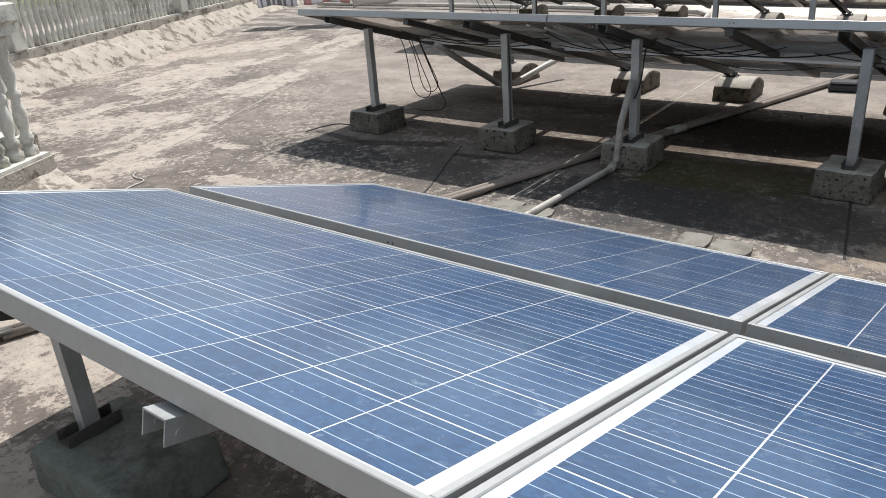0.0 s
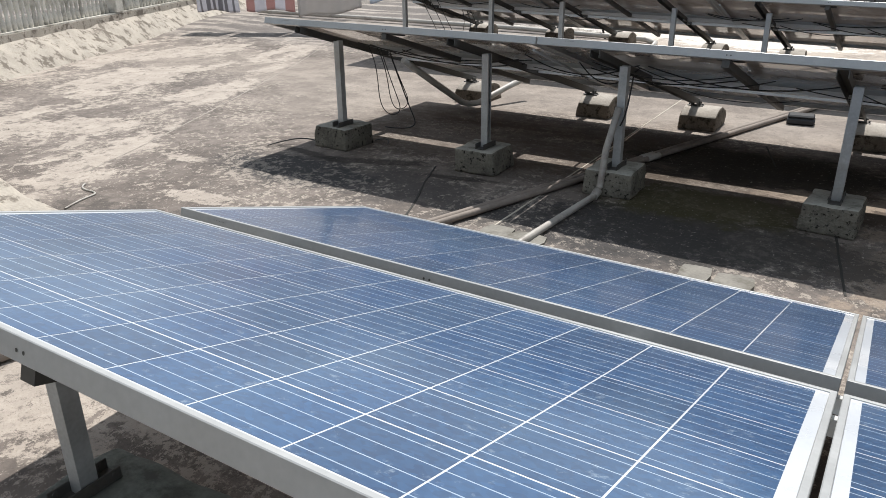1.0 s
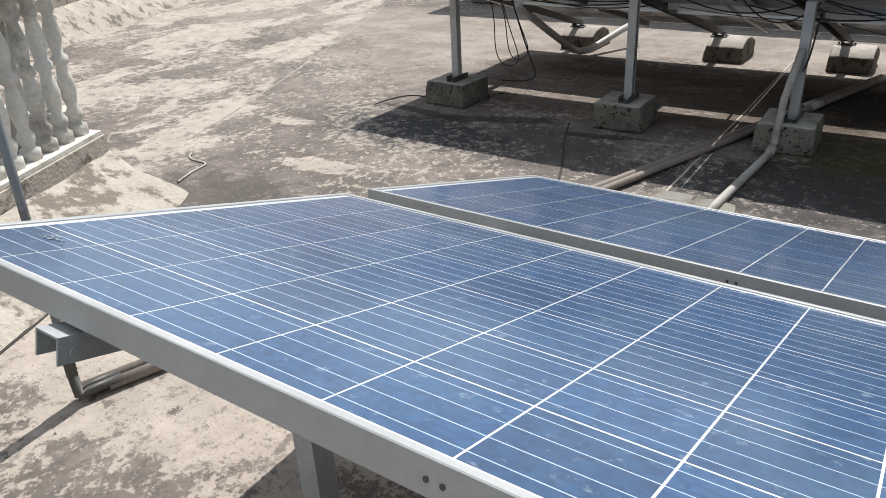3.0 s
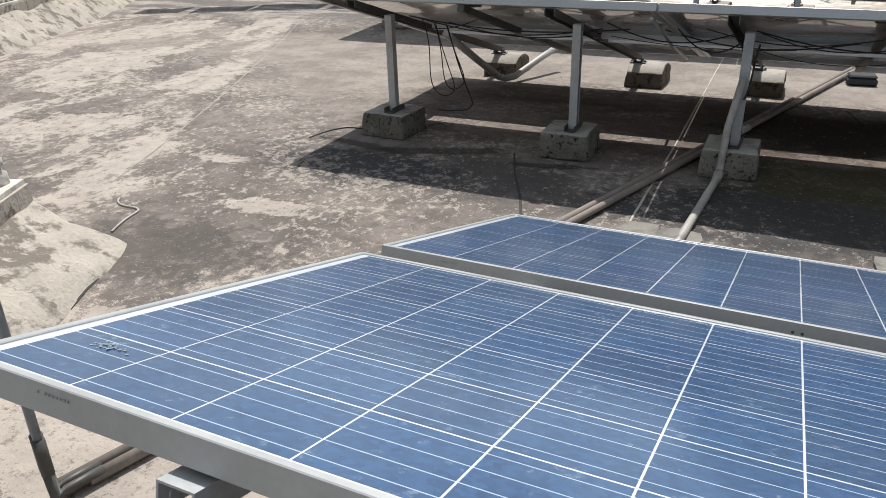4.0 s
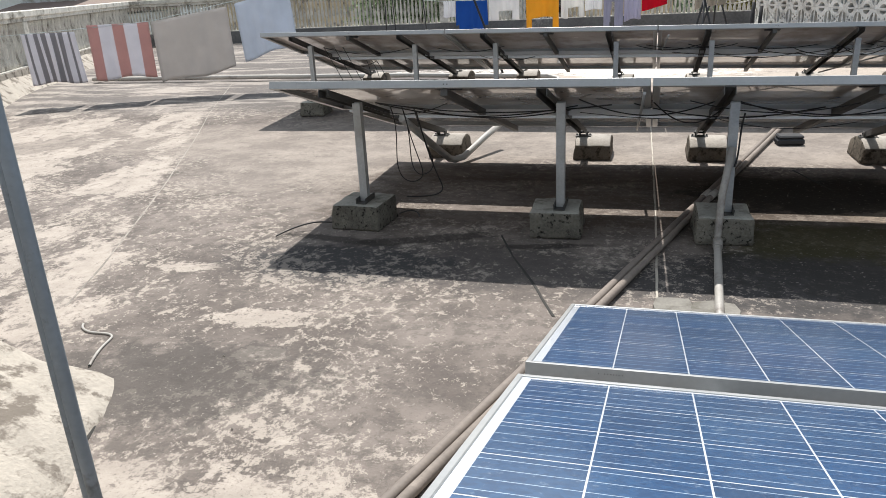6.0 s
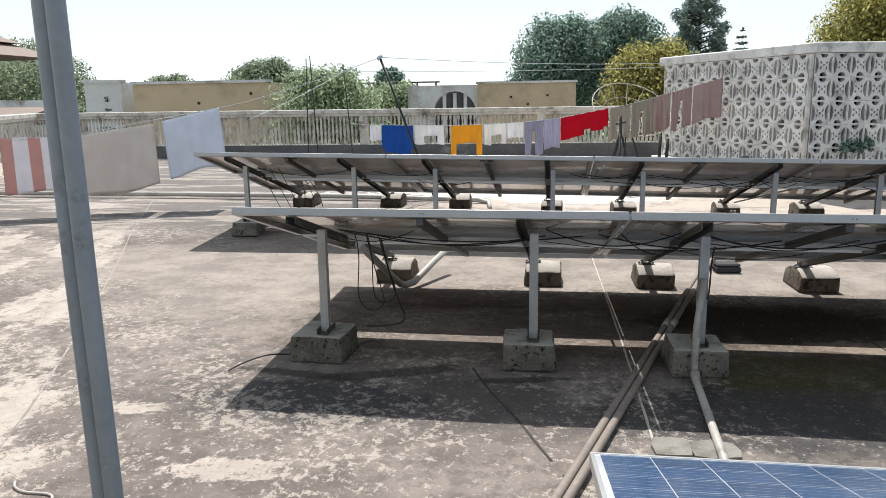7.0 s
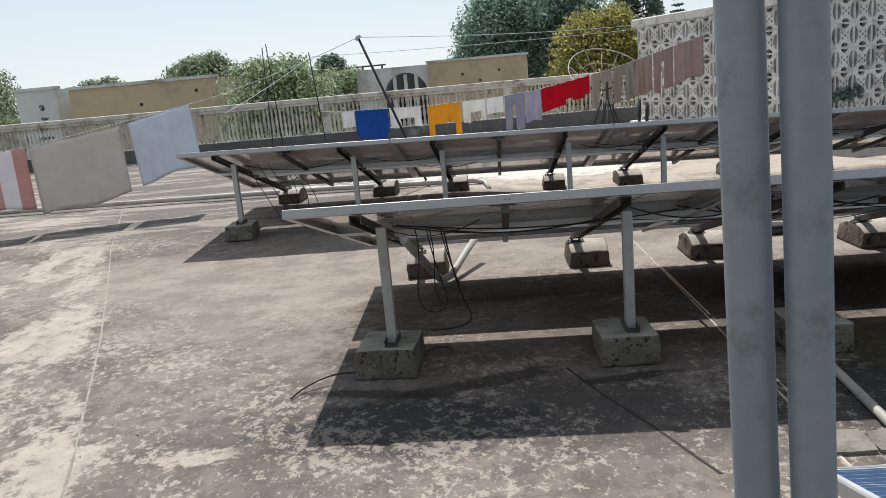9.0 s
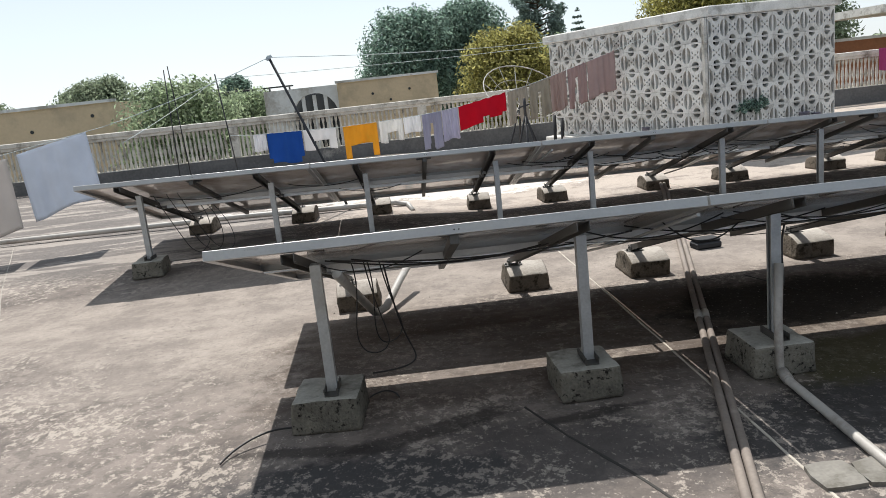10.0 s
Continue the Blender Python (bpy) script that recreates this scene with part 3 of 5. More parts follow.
def concrete_block(x, y, z, w, d, h, turn, label, group, seed, side=None, top=None, hump=0.0, round_=0.014):
    """A hand-cast ballast block: pitted sides, trowelled top, chipped edges; hump bows the top from front to back."""
    rnd = random.Random(seed)
    bm = bmesh.new()
    box(bm, (-1, -1, -1), (1, 1, 1))
    bmesh.ops.subdivide_edges(bm, edges=bm.edges[:], cuts=9, use_grid_fill=True)
    bm.normal_update()
    # upward faces take the paler colour that stands for light from above
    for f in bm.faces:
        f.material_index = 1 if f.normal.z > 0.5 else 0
    half = Vector((w / 2, d / 2, h / 2))
    lean = Vector((rnd.uniform(-0.012, 0.012), rnd.uniform(-0.012, 0.012), 0))
    for v in bm.verts:
        c = v.co
        for i in range(3):
            t = abs(c[i])
            if 0.75 < t < 0.95:        # a grid line close to each edge, so that the edge stays crisp
                c[i] = math.copysign(1 - round_ / half[i], c[i])
        q = Vector([c[i] * half[i] for i in range(3)])
        core = Vector([max(-half[i] + round_, min(half[i] - round_, q[i])) for i in range(3)])
        out = q - core
        if out.length > 1e-6:
            chip = 1 + 0.5 * noise.noise(Vector((q.x * 14 + seed, q.y * 14, q.z * 14)))
            q = core + out.normalized() * round_ * min(1.15, chip)
        k = (q.z + h / 2) / h
        q.x *= 1 - 0.06 * k
        q.y *= 1 - 0.05 * k
        z_top = 1 - hump * (q.y / (d / 2)) ** 2
        q.z = h * k * z_top
        q += lean * k
        nv = noise.noise_vector(Vector((q.x * 11 + seed, q.y * 11, q.z * 11)))
        q.x += nv.x * 0.006
        q.y += nv.y * 0.006
        q.z += nv.z * 0.005 * (1 if k > 0.05 else 0)
        v.co = q
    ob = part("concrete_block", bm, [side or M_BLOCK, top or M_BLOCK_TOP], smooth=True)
    ob.matrix_basis = pose(x, y, z, 0, 0, turn)
    return tagged(ob, label, "concrete block", group)


def base_bracket(bm, x, y, z):
    """Two upright flats and a foot, with bolts."""
    box(bm, (x - 0.03, y - 0.078, z), (x + 0.03, y + 0.078, z + 0.005))
    for s in (-1, 1):
        box(bm, (x + s * 0.028 - 0.002, y - 0.078, z + 0.004), (x + s * 0.028 + 0.002, y + 0.078, z + 0.034), bevel=0.0015)
        for t in (-0.06, 0.06):
            tube(bm, [(x + s * 0.028 - 0.006, y + t, z + 0.022), (x + s * 0.028 + 0.006, y + t, z + 0.022)], 0.008, 6)


def table_row(F, zF, x0, count, posts, group, split_to, tone, right_drop=0.0, tilt=TILT, gap=GAP, lift=0.0, block=(-0.01, 0.285, 0.30), back=(0.0, 0.05, 0.16)):
    """One row: panels two deep down the slope on posts, rafters and ballast blocks."""
    M0 = pose(x0, F, zF) @ pose(0, 0, 0, 0, right_drop, 0) @ pose(0, 0, 0, -tilt, 0, 0)
    for k in range(count):
        for j in range(2):
            solar_panel(M0 @ Matrix.Translation((k * PITCH, j * (PW + gap), j * lift)), tone, group, k < split_to)
    # rails along the row under each panel edge
    for j, v in enumerate((0.985, 1.03 + gap)):
        bm = bmesh.new()
        sweep(bm, [(-0.016, -0.034), (0.016, -0.034), (0.016, 0), (-0.016, 0)], (posts[0] - x0 - 0.12, v if j else v - 0.03, -PH - 0.001), (count * PITCH - 0.01, v if j else v - 0.03, -PH - 0.001))
        r = part("mounting_rail", bm, M_RAIL)
        r.matrix_basis = M0
        tagged(r, "galvanised rail under the panel edges", "mounting rail", group)
    # intermediate bearers half-way along each panel, under-panel shade in their dark colour
    for k in range(count):
        bm = bmesh.new()
        u = k * PITCH + 0.97
        sweep(bm, [(-0.018, -0.035), (0.018, -0.035), (0.018, 0), (-0.018, 0)], (u, 0.02, -PH - 0.002), (u, 0.93, -PH - 0.002))
        sweep(bm, [(-0.018, -0.035), (0.018, -0.035), (0.018, 0), (-0.018, 0)], (u, 1.02 + gap + 0.045, -PH - 0.002), (u, 2.04 + gap * 0.5, -PH - 0.002))
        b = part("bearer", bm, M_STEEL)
        b.matrix_basis = M0
        tagged(b, "steel bearer under the middle of a panel, its shade in the colour", "bearer", group)
    drop = math.tan(radians(tilt))
    rx = math.tan(radians(right_drop))
    rnd = random.Random(len(group) + int(F * 10))
    for i, px in enumerate(posts):
        py = F + 0.28
        top = zF - 0.28 * drop - (px - x0) * rx - PH / math.cos(radians(tilt)) - 0.006
        gz = roof_z(px, py)
        bh = 0.15
        st = empty("panel_stand", pose(px, py, gz + bh), "galvanised post and sloping steel rafter bolted to ballast blocks", "panel stand", group)
        inv = pose(-px, -py, -gz - bh)
        bm = bmesh.new()
        channel(bm, (px, py, gz + bh + 0.004), (px, py, top - 0.03), 0.045, 0.045, 0.003, 0.012, i % 2 == 0)
        bm.transform(inv)
        part("post", bm, M_GALV, st)
        bm = bmesh.new()
        base_bracket(bm, px, py, gz + bh)
        bm.transform(inv)
        part("base_bracket", bm, M_STEEL, st, "dark steel foot bracket with bolts")
        # rafter
        ye, yb = F - 0.043, F + 2.13
        yr = yb + (0.0 if F < 1 else 0.07)
        bm = bmesh.new()
        off = -0.097 if F < 1 else -0.055
        w, t, h = 0.026, 0.003, 0.019
        sweep(bm, [(-w, -h), (-w + t, -h), (-w + t, h - t), (w - t, h - t), (w - t, -h), (w, -h), (w, h), (-w, h)],
              (px + off, ye, top + (py - ye) * drop - 0.021), (px + off, yr, top - (yr - py) * drop - 0.021))
        for s in (-1, 1):
            tube(bm, [(px + off + s * (w - 0.005), ye + 0.02, top + (py - ye) * drop - 0.032), (px + off + s * (w + 0.0015), ye + 0.02, top + (py - ye) * drop - 0.032)], 0.007, 8)
        bm.transform(inv)
        # one steel throughout; the rear rows take the colour darkened for shade
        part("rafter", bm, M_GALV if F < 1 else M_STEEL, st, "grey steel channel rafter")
        # back foot: a plate with two lugs and a bolt that clamp the rafter's end
        gb = roof_z(px, yb)
        zp = gb + back[2] - 0.004
        yf = yr - 0.04
        zr = top - (yf - py) * drop - 0.045
        bm = bmesh.new()
        box(bm, (px + off - 0.06, yf - 0.035, zp), (px + off + 0.06, yf + 0.035, zp + 0.006), bevel=0.001)
        for s in (-1, 1):
            box(bm, (px + off + s * 0.031 - 0.003, yf - 0.03, zp + 0.005), (px + off + s * 0.031 + 0.003, yf + 0.03, max(zp + 0.04, zr + 0.03)), bevel=0.001)
            tube(bm, [(px + off + s * 0.05, yf, zp + 0.004), (px + off + s * 0.05, yf, zp + 0.018)], 0.007, 6)
        tube(bm, [(px + off - 0.042, yf, zp + 0.028), (px + off + 0.042, yf, zp + 0.028)], 0.006, 6)
        bm.transform(inv)
        part("back_bracket", bm, M_STEEL, st, "dark steel foot bracket with bolts")
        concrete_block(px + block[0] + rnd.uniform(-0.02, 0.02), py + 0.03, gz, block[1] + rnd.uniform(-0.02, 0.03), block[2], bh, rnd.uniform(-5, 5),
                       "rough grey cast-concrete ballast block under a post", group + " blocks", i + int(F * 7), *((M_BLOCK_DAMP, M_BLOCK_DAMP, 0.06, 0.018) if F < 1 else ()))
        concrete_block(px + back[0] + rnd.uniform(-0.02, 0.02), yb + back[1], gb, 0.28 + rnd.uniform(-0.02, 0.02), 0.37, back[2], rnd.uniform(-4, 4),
                       "sunlit cast-concrete ballast block under a rafter end", group + " blocks", i + int(F * 7) + 40, M_BLOCK_SHADE_SIDE, M_BLOCK_DRY, 0.36)
    return M0


NEAR_TILT = 16.5
table_row(0.674, 0.849, -2.628, 3, (-2.13, -0.985, -0.125, 1.0, 1.86, 2.99), "near panel row", 2, "blue polycrystalline solar panel in an aluminium frame, lightly dusty", tilt=NEAR_TILT, gap=0.095, lift=0.006, block=(0.10, 0.43, 0.32), back=(-0.12, 0.0, 0.125))
table_row(3.92, 0.885, -4.38, 4, (-4.0, -2.855, -2.0, -0.87, 0.0, 1.13, 1.98, 3.1), "middle panel row", 0, "solar panel seen from its pale underside on steel rafters", 0.25)
table_row(7.47, 0.925, -6.36, 5, (-5.94, -4.78, -3.94, -2.77, -1.91, -0.70, 0.22, 1.36, 2.2, 3.3), "far panel row", 0, "solar panel seen from its pale underside on steel rafters", 0.8)


# a dried bird dropping on the near panel
bm = bmesh.new()
rnd = random.Random(8)
slope = pose(-2.628, 0.674, 0.849, -NEAR_TILT, 0, 0)
for k in range(70):        # many small dried spatters
    cx, cy, r = 0.118 + rnd.gauss(0, 0.013), 0.140 + rnd.gauss(0, 0.006), rnd.uniform(0.0007, 0.0028)
    bm.faces.new([bm.verts.new((cx + r * rnd.uniform(0.7, 1.3) * math.cos(a), cy + r * rnd.uniform(0.6, 1.1) * math.sin(a), -0.0026 + k * 0.00002)) for a in [6.283 * j / 9 for j in range(9)]])
ob = part("bird_dropping", bm, mat("dried_dropping", (0.2, 0.25, 0.3), 0.8, 0, 0.5, 60, 200, 0.2, 0.001))
ob.matrix_basis = slope
tagged(ob, "dried pale bird dropping on the panel glass", "dropping")

# ---- parapets with balusters ----
BAL_Z0, BAL_Z1, COPE = 0.40, 1.06, 1.22


def baluster_mesh(seg, full):
    bm = bmesh.new()
    prof = [(0.043, 0.0), (0.043, 0.045), (0.024, 0.058), (0.038, 0.085), (0.038, 0.105), (0.023, 0.13), (0.036, 0.19), (0.038, 0.23), (0.024, 0.31), (0.022, 0.315), (0.038, 0.33), (0.038, 0.355), (0.022, 0.37), (0.036, 0.44), (0.037, 0.47), (0.023, 0.54), (0.038, 0.565), (0.024, 0.60), (0.043, 0.615), (0.043, 0.66)]
    if not full:
        prof = [(0.036, 0.0), (0.036, 0.08), (0.02, 0.15), (0.036, 0.28), (0.018, 0.52), (0.036, 0.61), (0.036, 0.66)]
    lathe(bm, prof, seg)
    return mesh_of("baluster", bm, M_BALU)


BAL_NEAR, BAL_FAR = baluster_mesh(10, True), baluster_mesh(5, False)


def balustrade(name, p, q, label, mesh, step, fillet, base_mat, z0=0.0, hip=False, pillars=(), low=0.0):
    """A parapet from p to q, the roof on its right: plaster fillet, plinth, balusters, coping."""
    p, q = Vector(p), Vector(q)
    Z0, Z1, ZC = BAL_Z0 - low, BAL_Z1 - low, COPE - low
    d = (q - p).normalized()
    run = (q - p).length
    side = Vector((d.y, -d.x, 0))
    w = empty(name, Matrix.Translation(p), label, "parapet", kind="structure")
    inv = Matrix.Translation(-p)
    bm = bmesh.new()
    sweep(bm, [(-0.09, -0.1), (0.09, -0.1), (0.09, Z0 - 0.02), (-0.09, Z0 - 0.02)], p, q)
    bm.transform(inv)
    part("plinth", bm, base_mat, w)
    if fillet:
        # sloping plaster skirt, lumpy, with a hipped end
        bm = bmesh.new()
        fine = 0.07 if hip else 0.14
        cuts = max(4, int(run / fine))
        across = 12 if hip else 8
        rows = []
        over = 3 if hip else 0
        for k in range(cuts + 1 + over):
            s = run * min(k, cuts) / cuts
            e = max(0, k - cuts) / 3           # the hipped end falls away to the floor
            row = []
            for j in range(across + 1):
                f = j / across
                a = 0.088 + 0.37 * f
                z = (Z0 - 0.09) * (1 - f) ** 0.9 * (1 - e) - 0.01
                c = p + d * (s + 0.22 * e * (1 - 0.85 * f)) + side * a
                nz = noise.noise((c.x * 2.3, c.y * 2.3, 1.0)) * 0.026 + noise.noise((c.x * 7, c.y * 7, 4)) * 0.013 + noise.noise((c.x * 21, c.y * 21, 9)) * 0.005
                foot = noise.noise((c.x * 3.1, c.y * 3.1, 7)) * 0.03 * f
                row.append(bm.verts.new(c + Vector((0, 0, max(-0.012, z + nz * (0 if j == across or e == 1 else 1)))) + side * (nz + foot)))
            rows.append(row)
        for a, b in zip(rows, rows[1:]):
            for j in range(across):
                bm.faces.new((a[j], a[j + 1], b[j + 1], b[j])).smooth = True
        bm.transform(inv)
        part("plaster_fillet", bm, M_LIME, w, "sloping limewashed plaster skirt, flaking and stained")
    bm = bmesh.new()
    sweep(bm, [(-0.075, Z0 - 0.018), (0.075, Z0 - 0.018), (0.075, Z0), (-0.075, Z0)], p, q)
    bm.transform(inv)
    part("sill", bm, M_BALU, w)
    bm = bmesh.new()
    sweep(bm, [(-0.085, Z1), (0.085, Z1), (0.085, Z1 + 0.05), (0.115, Z1 + 0.07), (0.115, ZC - 0.01), (0.1, ZC), (-0.115, ZC), (-0.115, Z1 + 0.07), (-0.085, Z1 + 0.05)], p, q)
    bm.transform(inv)
    part("coping", bm, M_BALU, w, "weathered concrete coping")
    for s in pillars:
        bm = bmesh.new()
        c = p + d * s
        box(bm, (-0.1, -0.1, Z0 + 0.002), (0.1, 0.1, Z1 - 0.002), Matrix.Translation(c - p) @ Matrix.Rotation(math.atan2(d.y, d.x), 4, 'Z'), bevel=0.008)
        part("pier", bm, M_BALU, w)
    k = int(run / step)
    for i in range(k):
        s = (i + 0.5) * run / k
        if any(abs(s - t) < 0.15 for t in pillars):
            continue
        b = part("baluster", mesh, None, w)
        b.location = d * s + Vector((0, 0, Z0))
    return w


NEAR_N, FAR_N, FARY = -3.3, -6.35, 17.6
far_corner = at(FAR_N, 0)
s_far = (FARY - FAR_N * N.y) / D.y
balustrade("parapet_near", at(NEAR_N, -6.0), at(NEAR_N, 3.95), "low balustrade parapet of stained concrete balusters with a plaster skirt", BAL_NEAR, 0.115, True, M_LIME, hip=True, pillars=(-1,), low=0.085)
balustrade("parapet_return", at(NEAR_N - 0.1, 4.0), at(FAR_N + 0.2, 4.0), "short return of the balustrade parapet", BAL_FAR, 0.15, False, M_LIME)
balustrade("parapet_side", at(FAR_N, 4.0), at(FAR_N, s_far - 0.1), "long balustrade parapet with a whitewashed plaster skirt", BAL_FAR, 0.1, True, M_LIME, pillars=(3.5, 7.0, 10.5))
end_x = at(FAR_N, s_far).x
balustrade("parapet_end", (end_x, FARY, 0), (11.5, FARY + 1.2, 0), "far balustrade parapet on a dark plinth", BAL_FAR, 0.0945, False, M_DARKWALL, pillars=(4.2, 8.4, 12.6, 16.8, 21.0))


# ---- breeze-block screen ----
def breeze_mesh(u, deep):
    cu = bpy.data.curves.new("breeze_block", 'CURVE')
    cu.dimensions, cu.fill_mode, cu.extrude = '2D', 'BOTH', deep / 2

    def loop(pts):
        sp = cu.splines.new('POLY')
        sp.points.add(len(pts) - 1)
        for a, (x, y) in zip(sp.points, pts):
            a.co = (x, y, 0, 1)
        sp.use_cyclic_u = True

    h = u / 2
    loop([(-h, -h), (h, -h), (h, h), (-h, h)])
    arc = lambda a, b, n: [radians(a + (b - a) * k / n) for k in range(n + 1)]
    r = 0.36 * u
    for s in (-1, 1):     # half lenses beside the vertical joint
        loop([(s * (h - 0.05 * u - 0.62 * (r * math.cos(t) - r * 0.12)), r * math.sin(t)) for t in arc(-83, 83, 10)])
        loop([(0.20 * u * math.cos(t), s * (h - 0.04 * u - 0.17 * u * math.sin(t))) for t in arc(0, 180, 8)])
    loop([(0.055 * u * math.cos(t), 0.055 * u * math.sin(t)) for t in arc(0, 300, 5)])
    for sx in (-1, 1):    # slots between the rays of the star
        for sy in (-1, 1):
            loop([(sx * 0.10 * u, sy * 0.085 * u), (sx * 0.16 * u, sy * 0.035 * u), (sx * 0.215 * u, sy * 0.13 * u), (sx * 0.16 * u, sy * 0.19 * u)][::sx * sy])
    ob = bpy.data.objects.new("tmp", cu)
    me = bpy.data.meshes.new_from_object(ob)
    bpy.data.objects.remove(ob)
    me.materials.clear()
    me.materials.append(M_JALI)
    return me


def breeze_screen(p, q, name, label, k, rows=5, z0=0.36, z1=1.96):
    p, q = Vector(p), Vector(q)
    d = (q - p).normalized()
    run = (q - p).length
    u = (z1 - z0) / rows
    fx = run / (k * u)
    me = breeze_mesh(u, 0.1)
    w = empty(name, Matrix.Translation(p), label, "screen wall", kind="structure")
    rot = Matrix.Rotation(math.atan2(d.y, d.x), 4, 'Z') @ Matrix.Rotation(radians(90), 4, 'X')
    for i in range(k):
        for j in range(rows):
            b = part("breeze_block", me, None, w)
            b.matrix_basis = Matrix.Translation(d * ((i + 0.5) * u * fx) + Vector((0, 0, z0 + (j + 0.5) * u))) @ rot @ Matrix.Diagonal((fx * 0.993, 0.993, 1, 1))
    bm = bmesh.new()
    sweep(bm, [(-0.09, -0.1), (0.26, -0.1), (0.26, z0 - 0.03), (0.25, z0 - 0.004), (-0.09, z0 - 0.004)], Vector((0, 0, 0)), q - p)
    part("base_course", bm, M_JALI, w)
    return w


JC, JL, JR = Vector((0.73, 11.5, 0)), Vector((-0.77, 14.68, 0)), Vector((2.72, 11.92, 0))
JB = JL + JR - JC
breeze_screen(JL, JC, "breeze_screen_west", "whitish breeze-block screen wall with star and lens openings, weathered", 11)
breeze_screen(JC + Vector((-0.03, -0.06, 0)), JR + Vector((0.01, -0.05, 0)), "breeze_screen_east", "whitish breeze-block screen wall with star and lens openings, weathered", 8)
middle = (JL + JR) / 2
outline = [v + (v - middle).normalized() * 0.16 for v in (JL, JC, JR, JB)]
bm = bmesh.new()
lo = [bm.verts.new(Vector((v.x, v.y, 1.965))) for v in outline]
hi = [bm.verts.new(Vector((v.x, v.y, 2.105))) for v in outline]
for j in range(4):
    bm.faces.new((lo[j], lo[(j + 1) % 4], hi[(j + 1) % 4], hi[j]))
bm.faces.new(lo[::-1])
bm.faces.new(hi)
bmesh.ops.bevel(bm, geom=[e for e in bm.edges if abs(e.verts[0].co.z - e.verts[1].co.z) < 0.01], offset=0.015, segments=1, affect='EDGES')
tagged(part("stair_roof", bm, M_JALI), "flat concrete roof slab over the screened stair head", "roof slab", kind="structure")
# walls coloured near black for the unlit space behind the screen
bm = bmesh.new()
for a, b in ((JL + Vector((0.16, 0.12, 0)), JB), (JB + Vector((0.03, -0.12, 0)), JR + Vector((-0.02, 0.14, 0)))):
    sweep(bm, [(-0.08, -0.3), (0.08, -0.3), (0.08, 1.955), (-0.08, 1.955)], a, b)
tagged(part("stair_head_walls", bm, mat("shade_dark_plaster", (0.055, 0.055, 0.053), 0.95, 0, 0.3, 3, 20, 0.2)), "inner walls behind the screen, the room's shade in their colour", "wall", kind="structure")
bm = bmesh.new()
box(bm, (-0.018, -0.06, 0), (0.018, 0.04, 1.955), Matrix.Translation(JC + Vector((-0.055, -0.06, 0))))
tagged(part("screen_post", bm, M_BALU), "grey concrete corner post of the breeze-block screen", "post", kind="structure")


# ---- pipes on the roof ----
def pipe(name, pts, r, material, label, category="pipe", group="", fittings=(), clear=0.0):
    bm = bmesh.new()
    tube(bm, pts, r, 10)
    ob = part(name, bm, material)
    tagged(ob, label, category, group)
    for p, q, rr in fittings:
        bm = bmesh.new()
        tube(bm, [p, q], rr, 10)
        part("coupling", bm, M_PIPE, ob)
    return ob


def on_line(y, off=0.0):
    """The pair of sleeved pipes runs from the conduit foot across the roof."""
    return Vector((-3.25 + 0.312 * (y - 1.06) + off, y, 0.024))


for k, off in enumerate((-0.02, 0.02)):
    pts = [on_line(y, off) for y in (1.1 + 0.05 * k, 2.0, 3.0, 4.2, 5.2, 6.2, 7.1)]
    pts += [Vector((-1.28 + off, 7.5, 0.05)), Vector((-0.9 + off, 8.7, 0.09)), Vector((-0.6 + off, 9.7, 0.06))]
    pipe("sleeved_pipe", pts, 0.018, M_SLEEVE, "brown sleeved pipe lying on the roof, paint worn pale", group="pair of pipes",
         fittings=[(on_line(4.95, off) - Vector((0.02, 0.06, 0)), on_line(4.95, off) + Vector((0.02, 0.06, 0)), 0.0215)])

# twin conduits rising beside the near row
for k, (px, py, r, e) in enumerate(((-3.308, 1.1285, 0.0112, 0.0), (-3.284, 1.1165, 0.0108, 0.0))):
    bm = bmesh.new()
    tube(bm, [(px + 0.06, py - 0.046, 0.12), (px + 0.018, py - 0.016, 0.7), (px, py, 1.2), (px - 0.014, py + 0.015, 1.7), (px - 0.04, py + 0.043, 2.7)], r, 14)
    ob = part("conduit", bm, M_COND)
    tagged(ob, "tall thin grey conduit standing on the roof, scuffed", "conduit", "pair of conduits")
    bm = bmesh.new()
    tube(bm, [(px + 0.061, py - 0.047, 0.10), (px + 0.054, py - 0.042, 0.20)], 0.0155, 10)
    tube(bm, [(px + 0.061, py - 0.047, 0.105), (px + 0.062, py - 0.046, 0.034), (px + 0.07, py - 0.02, 0.032), (px + 0.095, py + 0.07, 0.032)], 0.0145, 10)
    part("elbow", bm, M_STEEL, ob, "grey pipe elbow at the foot")

pipe("drain_pipe", [(-2.0, 4.155, 0.50), (-2.035, 4.10, 0.27), (-2.045, 4.07, 0.06), (-2.045, 4.02, 0.026), (-2.08, 3.35, 0.026), (-2.11, 2.75, 0.026)], 0.019, M_PIPE,
     "grey plastic conduit dropping by a post and along the roof", fittings=[((-2.045, 4.05, 0.045), (-2.046, 3.99, 0.024), 0.024)])
pipe("bent_conduit", [(-4.0, 4.95, 0.50), (-3.93, 5.3, 0.27), (-3.87, 5.62, 0.07), (-3.85, 5.70, 0.045), (-3.80, 5.78, 0.05), (-3.70, 6.1, 0.14), (-3.62, 6.35, 0.2)], 0.026, M_PIPE,
     "bent grey plastic conduit under the panels")
